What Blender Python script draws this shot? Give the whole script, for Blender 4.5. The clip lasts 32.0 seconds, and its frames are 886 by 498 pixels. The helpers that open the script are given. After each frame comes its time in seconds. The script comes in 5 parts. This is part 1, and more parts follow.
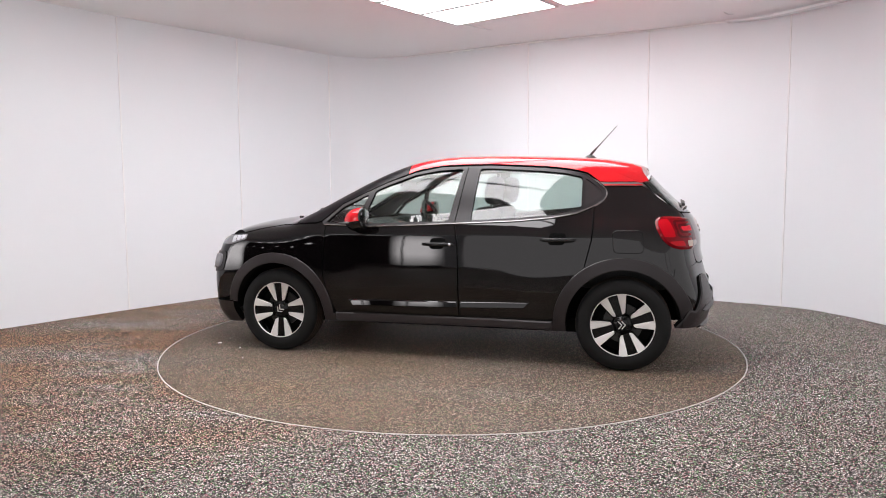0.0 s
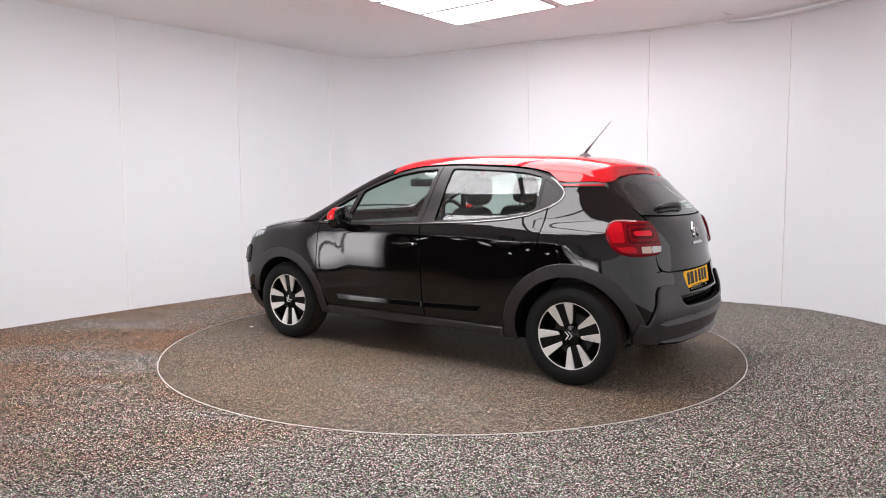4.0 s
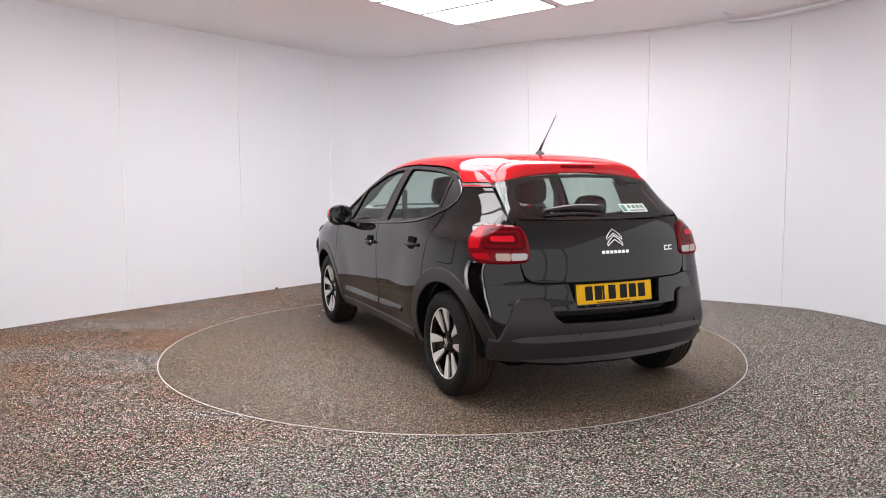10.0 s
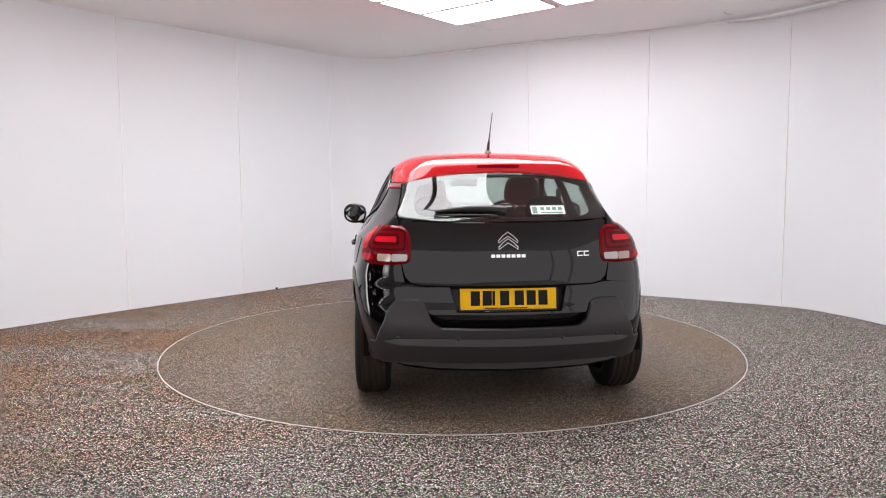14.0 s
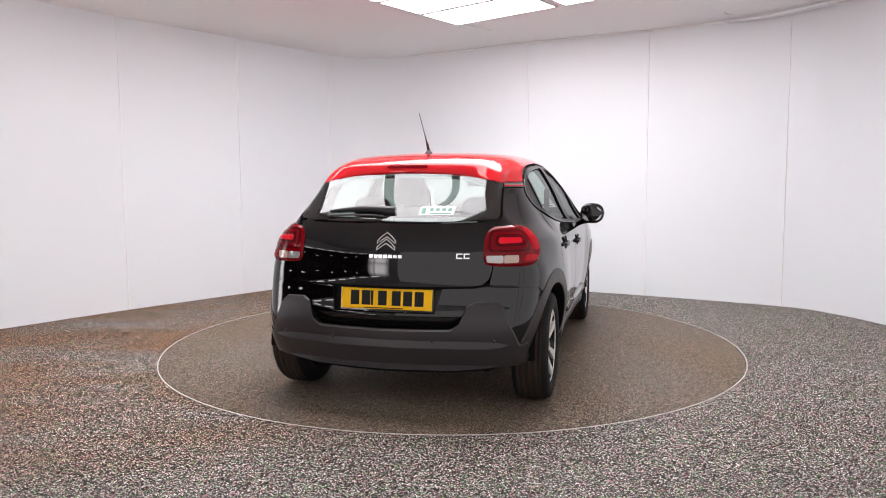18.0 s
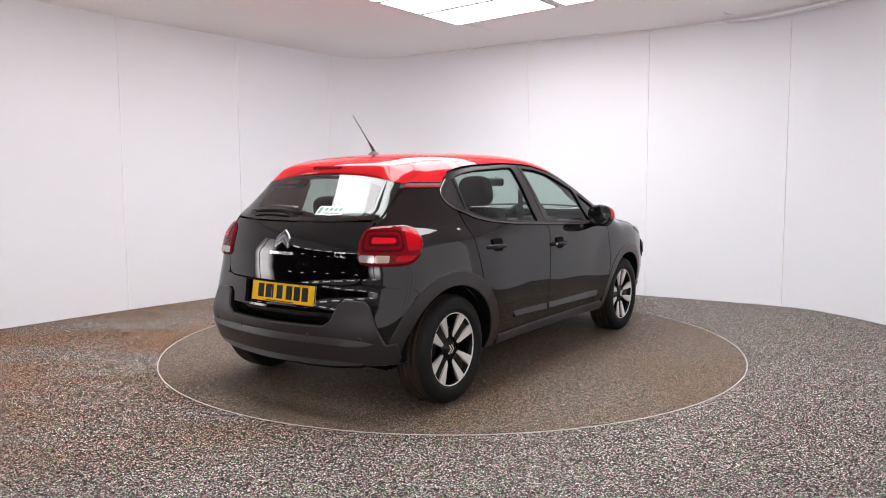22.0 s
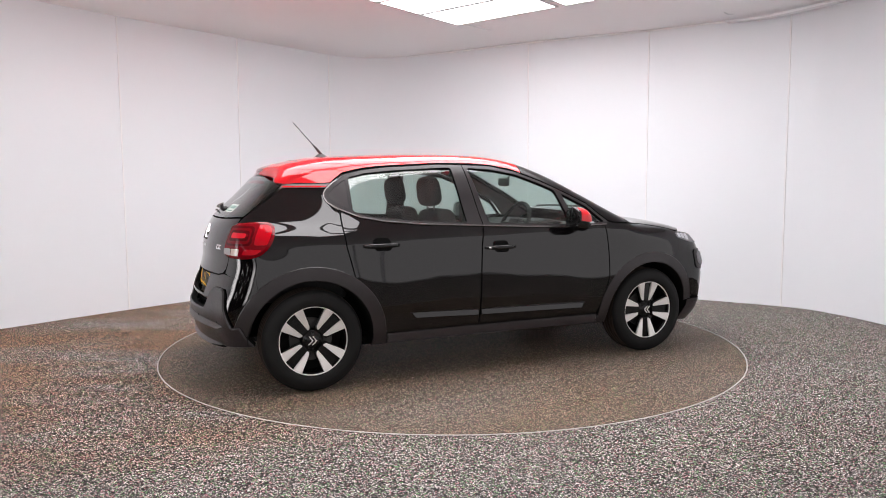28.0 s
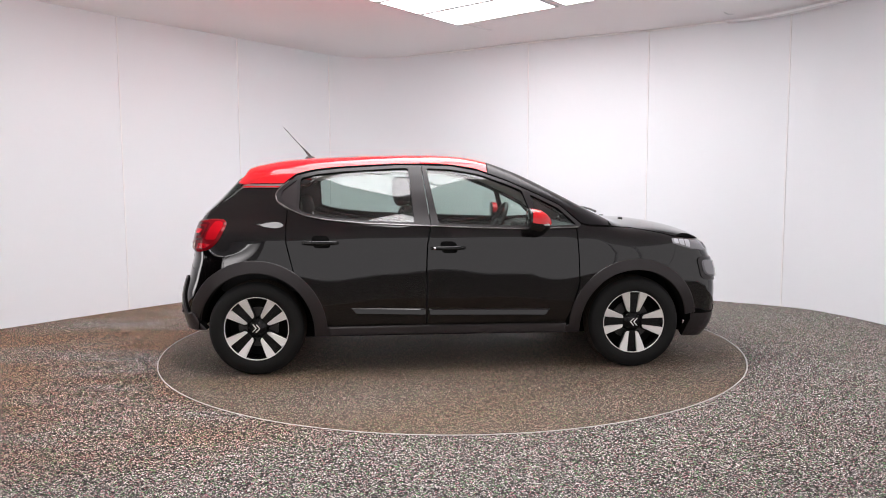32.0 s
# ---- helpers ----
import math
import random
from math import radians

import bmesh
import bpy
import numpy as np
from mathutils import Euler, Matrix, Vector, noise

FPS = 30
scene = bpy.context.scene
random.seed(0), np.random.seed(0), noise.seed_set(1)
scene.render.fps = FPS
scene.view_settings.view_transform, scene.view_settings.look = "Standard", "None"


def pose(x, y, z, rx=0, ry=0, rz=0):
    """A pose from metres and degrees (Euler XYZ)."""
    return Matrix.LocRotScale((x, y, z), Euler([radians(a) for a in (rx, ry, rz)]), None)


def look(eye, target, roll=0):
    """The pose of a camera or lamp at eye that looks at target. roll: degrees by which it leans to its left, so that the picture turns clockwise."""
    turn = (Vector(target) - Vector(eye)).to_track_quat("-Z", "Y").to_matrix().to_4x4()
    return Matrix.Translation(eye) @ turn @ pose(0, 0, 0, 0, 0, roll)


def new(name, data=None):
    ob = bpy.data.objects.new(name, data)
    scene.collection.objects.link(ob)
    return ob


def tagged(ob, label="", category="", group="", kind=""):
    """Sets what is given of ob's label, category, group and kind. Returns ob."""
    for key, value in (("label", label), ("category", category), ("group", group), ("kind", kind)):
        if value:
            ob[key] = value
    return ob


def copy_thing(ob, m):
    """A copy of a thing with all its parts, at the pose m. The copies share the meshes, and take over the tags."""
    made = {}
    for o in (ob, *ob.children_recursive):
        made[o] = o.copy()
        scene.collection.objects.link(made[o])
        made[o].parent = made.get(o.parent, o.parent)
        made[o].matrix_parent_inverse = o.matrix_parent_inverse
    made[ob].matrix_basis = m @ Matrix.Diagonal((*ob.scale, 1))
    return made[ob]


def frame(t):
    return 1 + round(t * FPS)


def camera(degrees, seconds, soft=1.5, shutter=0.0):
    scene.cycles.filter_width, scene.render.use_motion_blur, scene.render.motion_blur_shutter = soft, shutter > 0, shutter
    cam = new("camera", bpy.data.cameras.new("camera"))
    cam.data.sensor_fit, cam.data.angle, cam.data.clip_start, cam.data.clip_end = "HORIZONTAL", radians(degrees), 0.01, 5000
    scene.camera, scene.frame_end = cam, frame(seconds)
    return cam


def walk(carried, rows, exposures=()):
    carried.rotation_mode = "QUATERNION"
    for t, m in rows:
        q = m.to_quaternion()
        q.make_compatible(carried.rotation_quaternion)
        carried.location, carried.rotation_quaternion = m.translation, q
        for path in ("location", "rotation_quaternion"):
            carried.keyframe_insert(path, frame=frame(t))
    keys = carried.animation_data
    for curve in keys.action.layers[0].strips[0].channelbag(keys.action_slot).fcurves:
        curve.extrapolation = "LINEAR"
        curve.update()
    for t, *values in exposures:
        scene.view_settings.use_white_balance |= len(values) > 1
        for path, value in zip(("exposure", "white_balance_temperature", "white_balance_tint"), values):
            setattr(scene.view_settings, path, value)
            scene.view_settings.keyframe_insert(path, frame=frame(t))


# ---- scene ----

import itertools

from mathutils import geometry

# ------------------------------------------------------------------ camera
cam = camera(63.94, 32.0, soft=1.0)
EYE = Vector((0.0, -5.6885, 1.2517))
AIM = EYE + Vector((-0.010695, 0.995933, -0.089465))
walk(cam, [(0.0, look(EYE, AIM, -0.293)), (32.0, look(EYE, AIM, -0.293))],
     exposures=[(0.0, 0.0, 6500, 10), (32.0, 0.0, 6500, 10)])

# ------------------------------------------------------------------ light
world = bpy.data.worlds.new("world")
scene.world = world
world.use_nodes = True
world.node_tree.nodes["Background"].inputs[0].default_value = (0.5, 0.5, 0.52, 1)
world.node_tree.nodes["Background"].inputs[1].default_value = 0.05
PANEL_GLOW = 9.2
# strength of the fill panels added out of view
FILL_GLOW = 1.25
STRIP_GLOW = 10.0
CEIL = 2.93

# ------------------------------------------------------------------ materials


def mat_new(name):
    m = bpy.data.materials.new(name)
    m.use_nodes = True
    return m, m.node_tree.nodes, m.node_tree.links, m.node_tree.nodes["Principled BSDF"]


def plain(name, col, rough=0.5, metal=0.0, coat=0.0, bump=0.0, scale=200.0, vary=0.0, spec=0.5):
    """A painted, moulded or cast surface with fine grain and slight unevenness."""
    m, nodes, links, b = mat_new(name)
    b.inputs["Base Color"].default_value = (*col, 1)
    b.inputs["Roughness"].default_value = rough
    b.inputs["Metallic"].default_value = metal
    b.inputs["Coat Weight"].default_value = coat
    b.inputs["Coat Roughness"].default_value = 0.02
    b.inputs["Specular IOR Level"].default_value = spec
    if bump or vary:
        tc = nodes.new("ShaderNodeTexCoord")
        n1 = nodes.new("ShaderNodeTexNoise")
        n1.inputs["Scale"].default_value = scale
        n1.inputs["Detail"].default_value = 3
        links.new(tc.outputs["Object"], n1.inputs["Vector"])
        if bump:
            bp = nodes.new("ShaderNodeBump")
            bp.inputs["Strength"].default_value = bump
            bp.inputs["Distance"].default_value = 0.002
            links.new(n1.outputs["Fac"], bp.inputs["Height"])
            links.new(bp.outputs["Normal"], b.inputs["Normal"])
        if vary:
            n2 = nodes.new("ShaderNodeTexNoise")
            n2.inputs["Scale"].default_value = 6.0
            n2.inputs["Detail"].default_value = 5
            links.new(tc.outputs["Object"], n2.inputs["Vector"])
            mr = nodes.new("ShaderNodeMapRange")
            mr.inputs["To Min"].default_value = max(0.0, rough - vary)
            mr.inputs["To Max"].default_value = min(1.0, rough + vary)
            links.new(n2.outputs["Fac"], mr.inputs["Value"])
            links.new(mr.outputs["Result"], b.inputs["Roughness"])
    return m


def lacquer(name, col, rough):
    """Pressed and painted sheet metal: long shallow waves under the gloss and a film of dust."""
    m, nodes, links, b = mat_new(name)
    b.inputs["Base Color"].default_value = (*col, 1)
    tc = nodes.new("ShaderNodeTexCoord")
    mp = nodes.new("ShaderNodeMapping")
    mp.inputs["Scale"].default_value = (1.0, 1.0, 1.5)
    links.new(tc.outputs["Object"], mp.inputs["Vector"])
    wave = nodes.new("ShaderNodeTexNoise")
    wave.inputs["Scale"].default_value = 2.6
    wave.inputs["Detail"].default_value = 0.0
    links.new(mp.outputs[0], wave.inputs["Vector"])
    bp = nodes.new("ShaderNodeBump")
    bp.inputs["Strength"].default_value = 1.0
    bp.inputs["Distance"].default_value = 0.004
    links.new(wave.outputs["Fac"], bp.inputs["Height"])
    peel = nodes.new("ShaderNodeTexNoise")
    peel.inputs["Scale"].default_value = 260.0
    links.new(tc.outputs["Object"], peel.inputs["Vector"])
    b2 = nodes.new("ShaderNodeBump")
    b2.inputs["Strength"].default_value = 0.05
    b2.inputs["Distance"].default_value = 0.0004
    links.new(peel.outputs["Fac"], b2.inputs["Height"])
    links.new(bp.outputs["Normal"], b2.inputs["Normal"])
    links.new(b2.outputs["Normal"], b.inputs["Normal"])
    dust = nodes.new("ShaderNodeTexNoise")
    dust.inputs["Scale"].default_value = 7.0
    dust.inputs["Detail"].default_value = 6.0
    links.new(tc.outputs["Object"], dust.inputs["Vector"])
    mr = nodes.new("ShaderNodeMapRange")
    mr.inputs["From Min"].default_value = 0.35
    mr.inputs["From Max"].default_value = 0.75
    mr.inputs["To Min"].default_value = rough * 0.6
    mr.inputs["To Max"].default_value = rough * 2.4
    links.new(dust.outputs["Fac"], mr.inputs["Value"])
    links.new(mr.outputs["Result"], b.inputs["Roughness"])
    return m


def glass_mat(name, tint, gloss=0.07, power=5.5, most=0.5):
    """A thin pane: clear or tinted, with more gloss at a slant."""
    m, nodes, links, b = mat_new(name)
    nodes.remove(b)
    out = nodes["Material Output"]
    tr = nodes.new("ShaderNodeBsdfTransparent")
    tr.inputs["Color"].default_value = (*tint, 1)
    gl = nodes.new("ShaderNodeBsdfGlossy")
    gl.inputs["Roughness"].default_value = 0.0
    fr = nodes.new("ShaderNodeLayerWeight")
    fr.inputs["Blend"].default_value = 0.5
    pw = nodes.new("ShaderNodeMath")
    pw.operation = "POWER"
    pw.inputs[1].default_value = power
    links.new(fr.outputs["Facing"], pw.inputs[0])
    ma = nodes.new("ShaderNodeMapRange")
    ma.inputs["To Min"].default_value = gloss
    ma.inputs["To Max"].default_value = most
    links.new(pw.outputs[0], ma.inputs["Value"])
    mx = nodes.new("ShaderNodeMixShader")
    links.new(ma.outputs[0], mx.inputs[0])
    links.new(tr.outputs[0], mx.inputs[1])
    links.new(gl.outputs[0], mx.inputs[2])
    links.new(mx.outputs[0], out.inputs["Surface"])
    return m


def floor_mat(name, value, warm, brown, soft=0.0):
    """Bound stone chippings of many colours in resin, browner where it is worn. brown: the worn colour."""
    m, nodes, links, b = mat_new(name)
    tc = nodes.new("ShaderNodeTexCoord")
    vo = nodes.new("ShaderNodeTexVoronoi")
    vo.inputs["Scale"].default_value = 150.0
    links.new(tc.outputs["Object"], vo.inputs["Vector"])
    sp = nodes.new("ShaderNodeSeparateColor")
    links.new(vo.outputs["Color"], sp.inputs[0])
    ramp = nodes.new("ShaderNodeValToRGB")
    ramp.color_ramp.interpolation = "CONSTANT"
    cols = [(0.0, (0.006, 0.006, 0.006)), (0.12, (0.07, 0.065, 0.062)), (0.25, (0.22, 0.20, 0.18)), (0.38, (0.48, 0.20, 0.23)),
            (0.48, (0.42, 0.39, 0.37)), (0.61, (0.22, 0.46, 0.20)), (0.71, (0.60, 0.55, 0.54)), (0.92, (0.84, 0.81, 0.81))]
    el = ramp.color_ramp.elements
    el[0].position, el[0].color = cols[0][0], (*cols[0][1], 1)
    el[1].position, el[1].color = cols[1][0], (*cols[1][1], 1)
    for p, c in cols[2:]:
        e = el.new(p)
        e.color = (*c, 1)
    links.new(sp.outputs[0], ramp.inputs[0])
    # dark resin in the voids between the chippings
    void = nodes.new("ShaderNodeMapRange")
    void.inputs["From Min"].default_value = 0.38
    void.inputs["From Max"].default_value = 0.50
    void.inputs["To Min"].default_value = 1.0
    void.inputs["To Max"].default_value = 0.10
    links.new(vo.outputs["Distance"], void.inputs["Value"])
    grain = nodes.new("ShaderNodeMix")
    grain.data_type, grain.blend_type = "RGBA", "MULTIPLY"
    grain.inputs[0].default_value = 1.0
    links.new(ramp.outputs[0], grain.inputs[6])
    links.new(void.outputs["Result"], grain.inputs[7])
    # worn, brownish streaks, strongest on the entrance side
    mp = nodes.new("ShaderNodeMapping")
    mp.inputs["Rotation"].default_value = (0, 0, radians(-20))
    mp.inputs["Scale"].default_value = (0.45, 1.3, 1.0)
    links.new(tc.outputs["Object"], mp.inputs["Vector"])
    big = nodes.new("ShaderNodeTexNoise")
    big.inputs["Scale"].default_value = 1.1
    big.inputs["Detail"].default_value = 6
    big.inputs["Roughness"].default_value = 0.6
    links.new(mp.outputs[0], big.inputs["Vector"])
    mr = nodes.new("ShaderNodeMapRange")
    mr.inputs["From Min"].default_value = 0.12 if soft else 0.36
    mr.inputs["From Max"].default_value = 0.60 if soft else 0.56
    mr.inputs["To Max"].default_value = warm
    links.new(big.outputs["Fac"], mr.inputs["Value"])
    wear = mr.outputs[0]
    if brown[3]:
        xyz = nodes.new("ShaderNodeSeparateXYZ")
        links.new(tc.outputs["Object"], xyz.inputs[0])
        gr = nodes.new("ShaderNodeMapRange")
        gr.interpolation_type = "SMOOTHSTEP"
        gr.inputs["From Min"].default_value = 0.1
        gr.inputs["From Max"].default_value = -2.0
        gr.inputs["To Min"].default_value = 0.12
        links.new(xyz.outputs[0], gr.inputs["Value"])
        lane = nodes.new("ShaderNodeMapRange")
        lane.interpolation_type = "SMOOTHSTEP"
        lane.inputs["From Min"].default_value = -3.15
        lane.inputs["From Max"].default_value = -1.9
        lane.inputs["To Min"].default_value = 0.10
        links.new(xyz.outputs[1], lane.inputs["Value"])
        both = nodes.new("ShaderNodeMath")
        both.operation = "MULTIPLY"
        links.new(gr.outputs[0], both.inputs[0])
        links.new(lane.outputs["Result"], both.inputs[1])
        mu = nodes.new("ShaderNodeMath")
        mu.operation = "MULTIPLY"
        links.new(both.outputs[0], mu.inputs[0])
        links.new(mr.outputs[0], mu.inputs[1])
        wear = mu.outputs[0]
    mx = nodes.new("ShaderNodeMix")
    mx.data_type, mx.blend_type = "RGBA", "MULTIPLY"
    mx.inputs[7].default_value = (*brown[:3], 1)
    links.new(wear, mx.inputs[0])
    even = nodes.new("ShaderNodeMix")
    even.data_type = "RGBA"
    even.inputs[0].default_value = soft
    even.inputs[7].default_value = (0.185, 0.160, 0.150, 1)
    links.new(grain.outputs[2], even.inputs[6])
    links.new(even.outputs[2], mx.inputs[6])
    hs = nodes.new("ShaderNodeHueSaturation")
    clot = nodes.new("ShaderNodeTexVoronoi")
    clot.inputs["Scale"].default_value = 78.0
    links.new(tc.outputs["Object"], clot.inputs["Vector"])
    cs = nodes.new("ShaderNodeSeparateColor")
    links.new(clot.outputs["Color"], cs.inputs[0])
    cm = nodes.new("ShaderNodeMapRange")
    cm.inputs["To Min"].default_value = value * 0.85
    cm.inputs["To Max"].default_value = value * 1.15
    links.new(cs.outputs[1], cm.inputs["Value"])
    links.new(cm.outputs["Result"], hs.inputs["Value"])
    tint = nodes.new("ShaderNodeMix")
    tint.data_type, tint.blend_type = "RGBA", "MULTIPLY"
    tint.inputs[0].default_value = 1.0
    tint.inputs[7].default_value = (1.0, 0.985, 0.965, 1)
    links.new(mx.outputs[2], tint.inputs[6])
    links.new(tint.outputs[2], hs.inputs["Color"])
    links.new(hs.outputs[0], b.inputs["Base Color"])
    b.inputs["Roughness"].default_value = 0.6
    b.inputs["Specular IOR Level"].default_value = 0.22
    bp = nodes.new("ShaderNodeBump")
    bp.inputs["Strength"].default_value = 0.8
    bp.inputs["Distance"].default_value = 0.003
    bp.invert = True
    links.new(vo.outputs["Distance"], bp.inputs["Height"])
    links.new(bp.outputs["Normal"], b.inputs["Normal"])
    return m


M_WALL = plain("white_panel", (0.832, 0.853, 0.886), 0.42, bump=0.05, scale=3.0, vary=0.08)
M_CEIL = plain("ceiling_paint", (0.87, 0.85, 0.86), 0.7, bump=0.1, scale=40)
M_RIM = plain("light_rim_metal", (0.50, 0.49, 0.50), 0.5)
M_JOINT = plain("joint_strip", (0.93, 0.93, 0.94), 0.22)
M_GROOVE = plain("joint_shadow_gap", (0.74, 0.73, 0.74), 0.7)
M_FLOOR = floor_mat("stone_resin", 1.34, 1.0, (0.95, 0.58, 0.35, 1))
M_TABLE = floor_mat("stone_resin_table", 1.04, 1.0, (0.99, 0.80, 0.60, 0), 0.30)
M_RING = plain("table_edge_metal", (0.50, 0.49, 0.46), 0.5, 0.2, bump=0.2, scale=60)
M_DARK = plain("dark_backdrop", (0.045, 0.042, 0.042), 0.8, bump=0.1, scale=30, vary=0.1)
M_DARKCEIL = plain("bay_ceiling_paint", (0.82, 0.81, 0.82), 0.8)
M_PAINT = lacquer("black_paint", (0.0022, 0.0016, 0.0019), 0.025)
M_RED = lacquer("red_paint", (0.60, 0.010, 0.016), 0.03)
M_PLAST = plain("grey_plastic", (0.023, 0.019, 0.0205), 0.34, bump=0.25, scale=900, vary=0.05, spec=0.4)
M_TRIM = plain("satin_black_trim", (0.020, 0.018, 0.019), 0.35, bump=0.1, scale=900, spec=0.32)
M_PILLAR = plain("black_pillar", (0.006, 0.005, 0.006), 0.28, spec=0.16)
M_GLOSSB = plain("gloss_black", (0.005, 0.005, 0.005), 0.05)
M_STRIPE = plain("grey_satin", (0.13, 0.125, 0.125), 0.35)
M_BELT = plain("belt_metal", (0.22, 0.21, 0.21), 0.25, 1.0)
M_HANDLE = plain("handle_black", (0.005, 0.005, 0.005), 0.22, spec=0.3)
M_RUBBER = plain("tyre_rubber", (0.007, 0.007, 0.007), 0.66, bump=0.3, scale=150, vary=0.1, spec=0.22)
M_TREAD = plain("dusty_tread", (0.034, 0.024, 0.019), 0.8, bump=0.3, scale=120, vary=0.1, spec=0.2)
M_ALLOY = plain("polished_alloy", (0.80, 0.78, 0.76), 0.40, 0.55, bump=0.05, scale=300, vary=0.06)
M_DISC = plain("brake_steel", (0.05, 0.048, 0.046), 0.45, 0.6)
M_ALLOYB = plain("black_alloy", (0.006, 0.006, 0.006), 0.22, spec=0.25)
M_CHROME = plain("chrome", (0.80, 0.80, 0.81), 0.20, 1.0)
M_MIRROR = plain("mirror_glass", (0.32, 0.33, 0.34), 0.02, 1.0)
M_LAMPR = plain("red_lens", (0.17, 0.0012, 0.005), 0.05, spec=0.16)
M_LAMPS = plain("side_red_lens", (0.46, 0.003, 0.010), 0.06, spec=0.14)
M_LAMPD = plain("dark_red_lens", (0.085, 0.001, 0.003), 0.06, spec=0.16)
M_LAMPB = plain("bright_red_lens", (0.72, 0.004, 0.018), 0.06, spec=0.28)
M_LAMPW = plain("clear_lens", (0.46, 0.44, 0.44), 0.08, 0.3)
M_HEAD = plain("headlight_glass", (0.55, 0.56, 0.60), 0.16, 0.0)
M_HEADD = plain("headlight_housing", (0.20, 0.20, 0.215), 0.12)
M_AMBER = plain("amber_lens", (0.52, 0.38, 0.32), 0.08)
M_YELLOW = plain("plate_yellow", (0.98, 0.54, 0.004), 0.5, spec=0.2)
M_INK = plain("plate_black", (0.006, 0.006, 0.006), 0.5, spec=0.2)
M_FABRIC = plain("seat_cloth", (0.028, 0.027, 0.028), 0.9, bump=0.2, scale=90)
M_INTER = plain("cabin_plastic", (0.022, 0.022, 0.023), 0.6, bump=0.2, scale=500)
M_LINING = plain("grey_lining", (0.075, 0.073, 0.072), 0.75, bump=0.2, scale=400)
M_LINER = plain("head_lining", (0.32, 0.31, 0.30), 0.9)
M_UNDER = plain("underbody", (0.005, 0.005, 0.005), 0.8, spec=0.08)
M_GLASS = glass_mat("window_glass", (0.66, 0.76, 0.72), 0.085)
M_GLASSD = glass_mat("rear_glass", (0.56, 0.65, 0.61), 0.078, 3.8, 1.0)
M_STICK = plain("sticker_white", (0.72, 0.78, 0.75), 0.4)
M_STICKG = plain("sticker_green", (0.10, 0.25, 0.20), 0.4)
M_PAPER = plain("paper_white", (0.85, 0.85, 0.83), 0.7)


def glow_mat(name, col, strength):
    m, nodes, links, b = mat_new(name)
    nodes.remove(b)
    em = nodes.new("ShaderNodeEmission")
    em.inputs[0].default_value = (*col, 1)
    em.inputs[1].default_value = strength
    links.new(em.outputs[0], nodes["Material Output"].inputs["Surface"])
    return m


M_GLOW = glow_mat("light_panel", (1.0, 0.965, 0.985), PANEL_GLOW)
M_FILL = glow_mat("fill_glow", (1.0, 0.96, 0.976), FILL_GLOW)


def softbox_mat(name, col, strength, half, z0, z1):
    """A lamp's diffuser, brightest along its tube and fading towards its edges."""
    m, nodes, links, b = mat_new(name)
    nodes.remove(b)
    tc = nodes.new("ShaderNodeTexCoord")
    xyz = nodes.new("ShaderNodeSeparateXYZ")
    links.new(tc.outputs["Object"], xyz.inputs[0])
    side = nodes.new("ShaderNodeMath")
    side.operation = "ABSOLUTE"
    links.new(xyz.outputs[0], side.inputs[0])
    got = []
    for value, near, far, least in ((side.outputs[0], 0.45 * half, half, 0.25), (xyz.outputs[2], z1 - 0.9, z1, 0.25), (xyz.outputs[2], z0 + 0.5, z0, 0.30)):
        fade = nodes.new("ShaderNodeMapRange")
        fade.interpolation_type = "SMOOTHSTEP"
        fade.inputs["From Min"].default_value = near
        fade.inputs["From Max"].default_value = far
        fade.inputs["To Min"].default_value = 1.0
        fade.inputs["To Max"].default_value = least
        links.new(value, fade.inputs["Value"])
        got.append(fade.outputs["Result"])
    both = nodes.new("ShaderNodeMath")
    both.operation = "MULTIPLY"
    links.new(got[0], both.inputs[0])
    links.new(got[1], both.inputs[1])
    level = nodes.new("ShaderNodeMath")
    level.operation = "MULTIPLY"
    links.new(both.outputs[0], level.inputs[0])
    links.new(got[2], level.inputs[1])
    power = nodes.new("ShaderNodeMath")
    power.operation = "MULTIPLY"
    power.inputs[1].default_value = strength
    links.new(level.outputs[0], power.inputs[0])
    em = nodes.new("ShaderNodeEmission")
    em.inputs[0].default_value = (*col, 1)
    links.new(power.outputs[0], em.inputs[1])
    links.new(em.outputs[0], nodes["Material Output"].inputs["Surface"])
    return m


M_SOFTBOX = softbox_mat("softbox", (1.0, 0.955, 0.965), 8.5, 0.40, 0.14, 2.16)
M_STRIP = glow_mat("strip_panel", (1.0, 0.975, 0.98), STRIP_GLOW)

# ------------------------------------------------------------------ mesh helpers


def link_bm(name, bm, material, smooth=False):
    me = bpy.data.meshes.new(name)
    bm.to_mesh(me)
    bm.free()
    me.materials.append(material)
    if smooth:
        me.polygons.foreach_set("use_smooth", [True] * len(me.polygons))
    return new(name, me)


def part(name, bm, material, parent, label="", smooth=False, at=None):
    ob = link_bm(name, bm, material, smooth)
    ob.parent = parent
    if at is not None:
        ob.matrix_basis = at
    if label:
        ob["label"] = label
    return ob


def empty(name, m=None):
    ob = new(name)
    ob.empty_display_size = 0.2
    if m is not None:
        ob.matrix_basis = m
    return ob


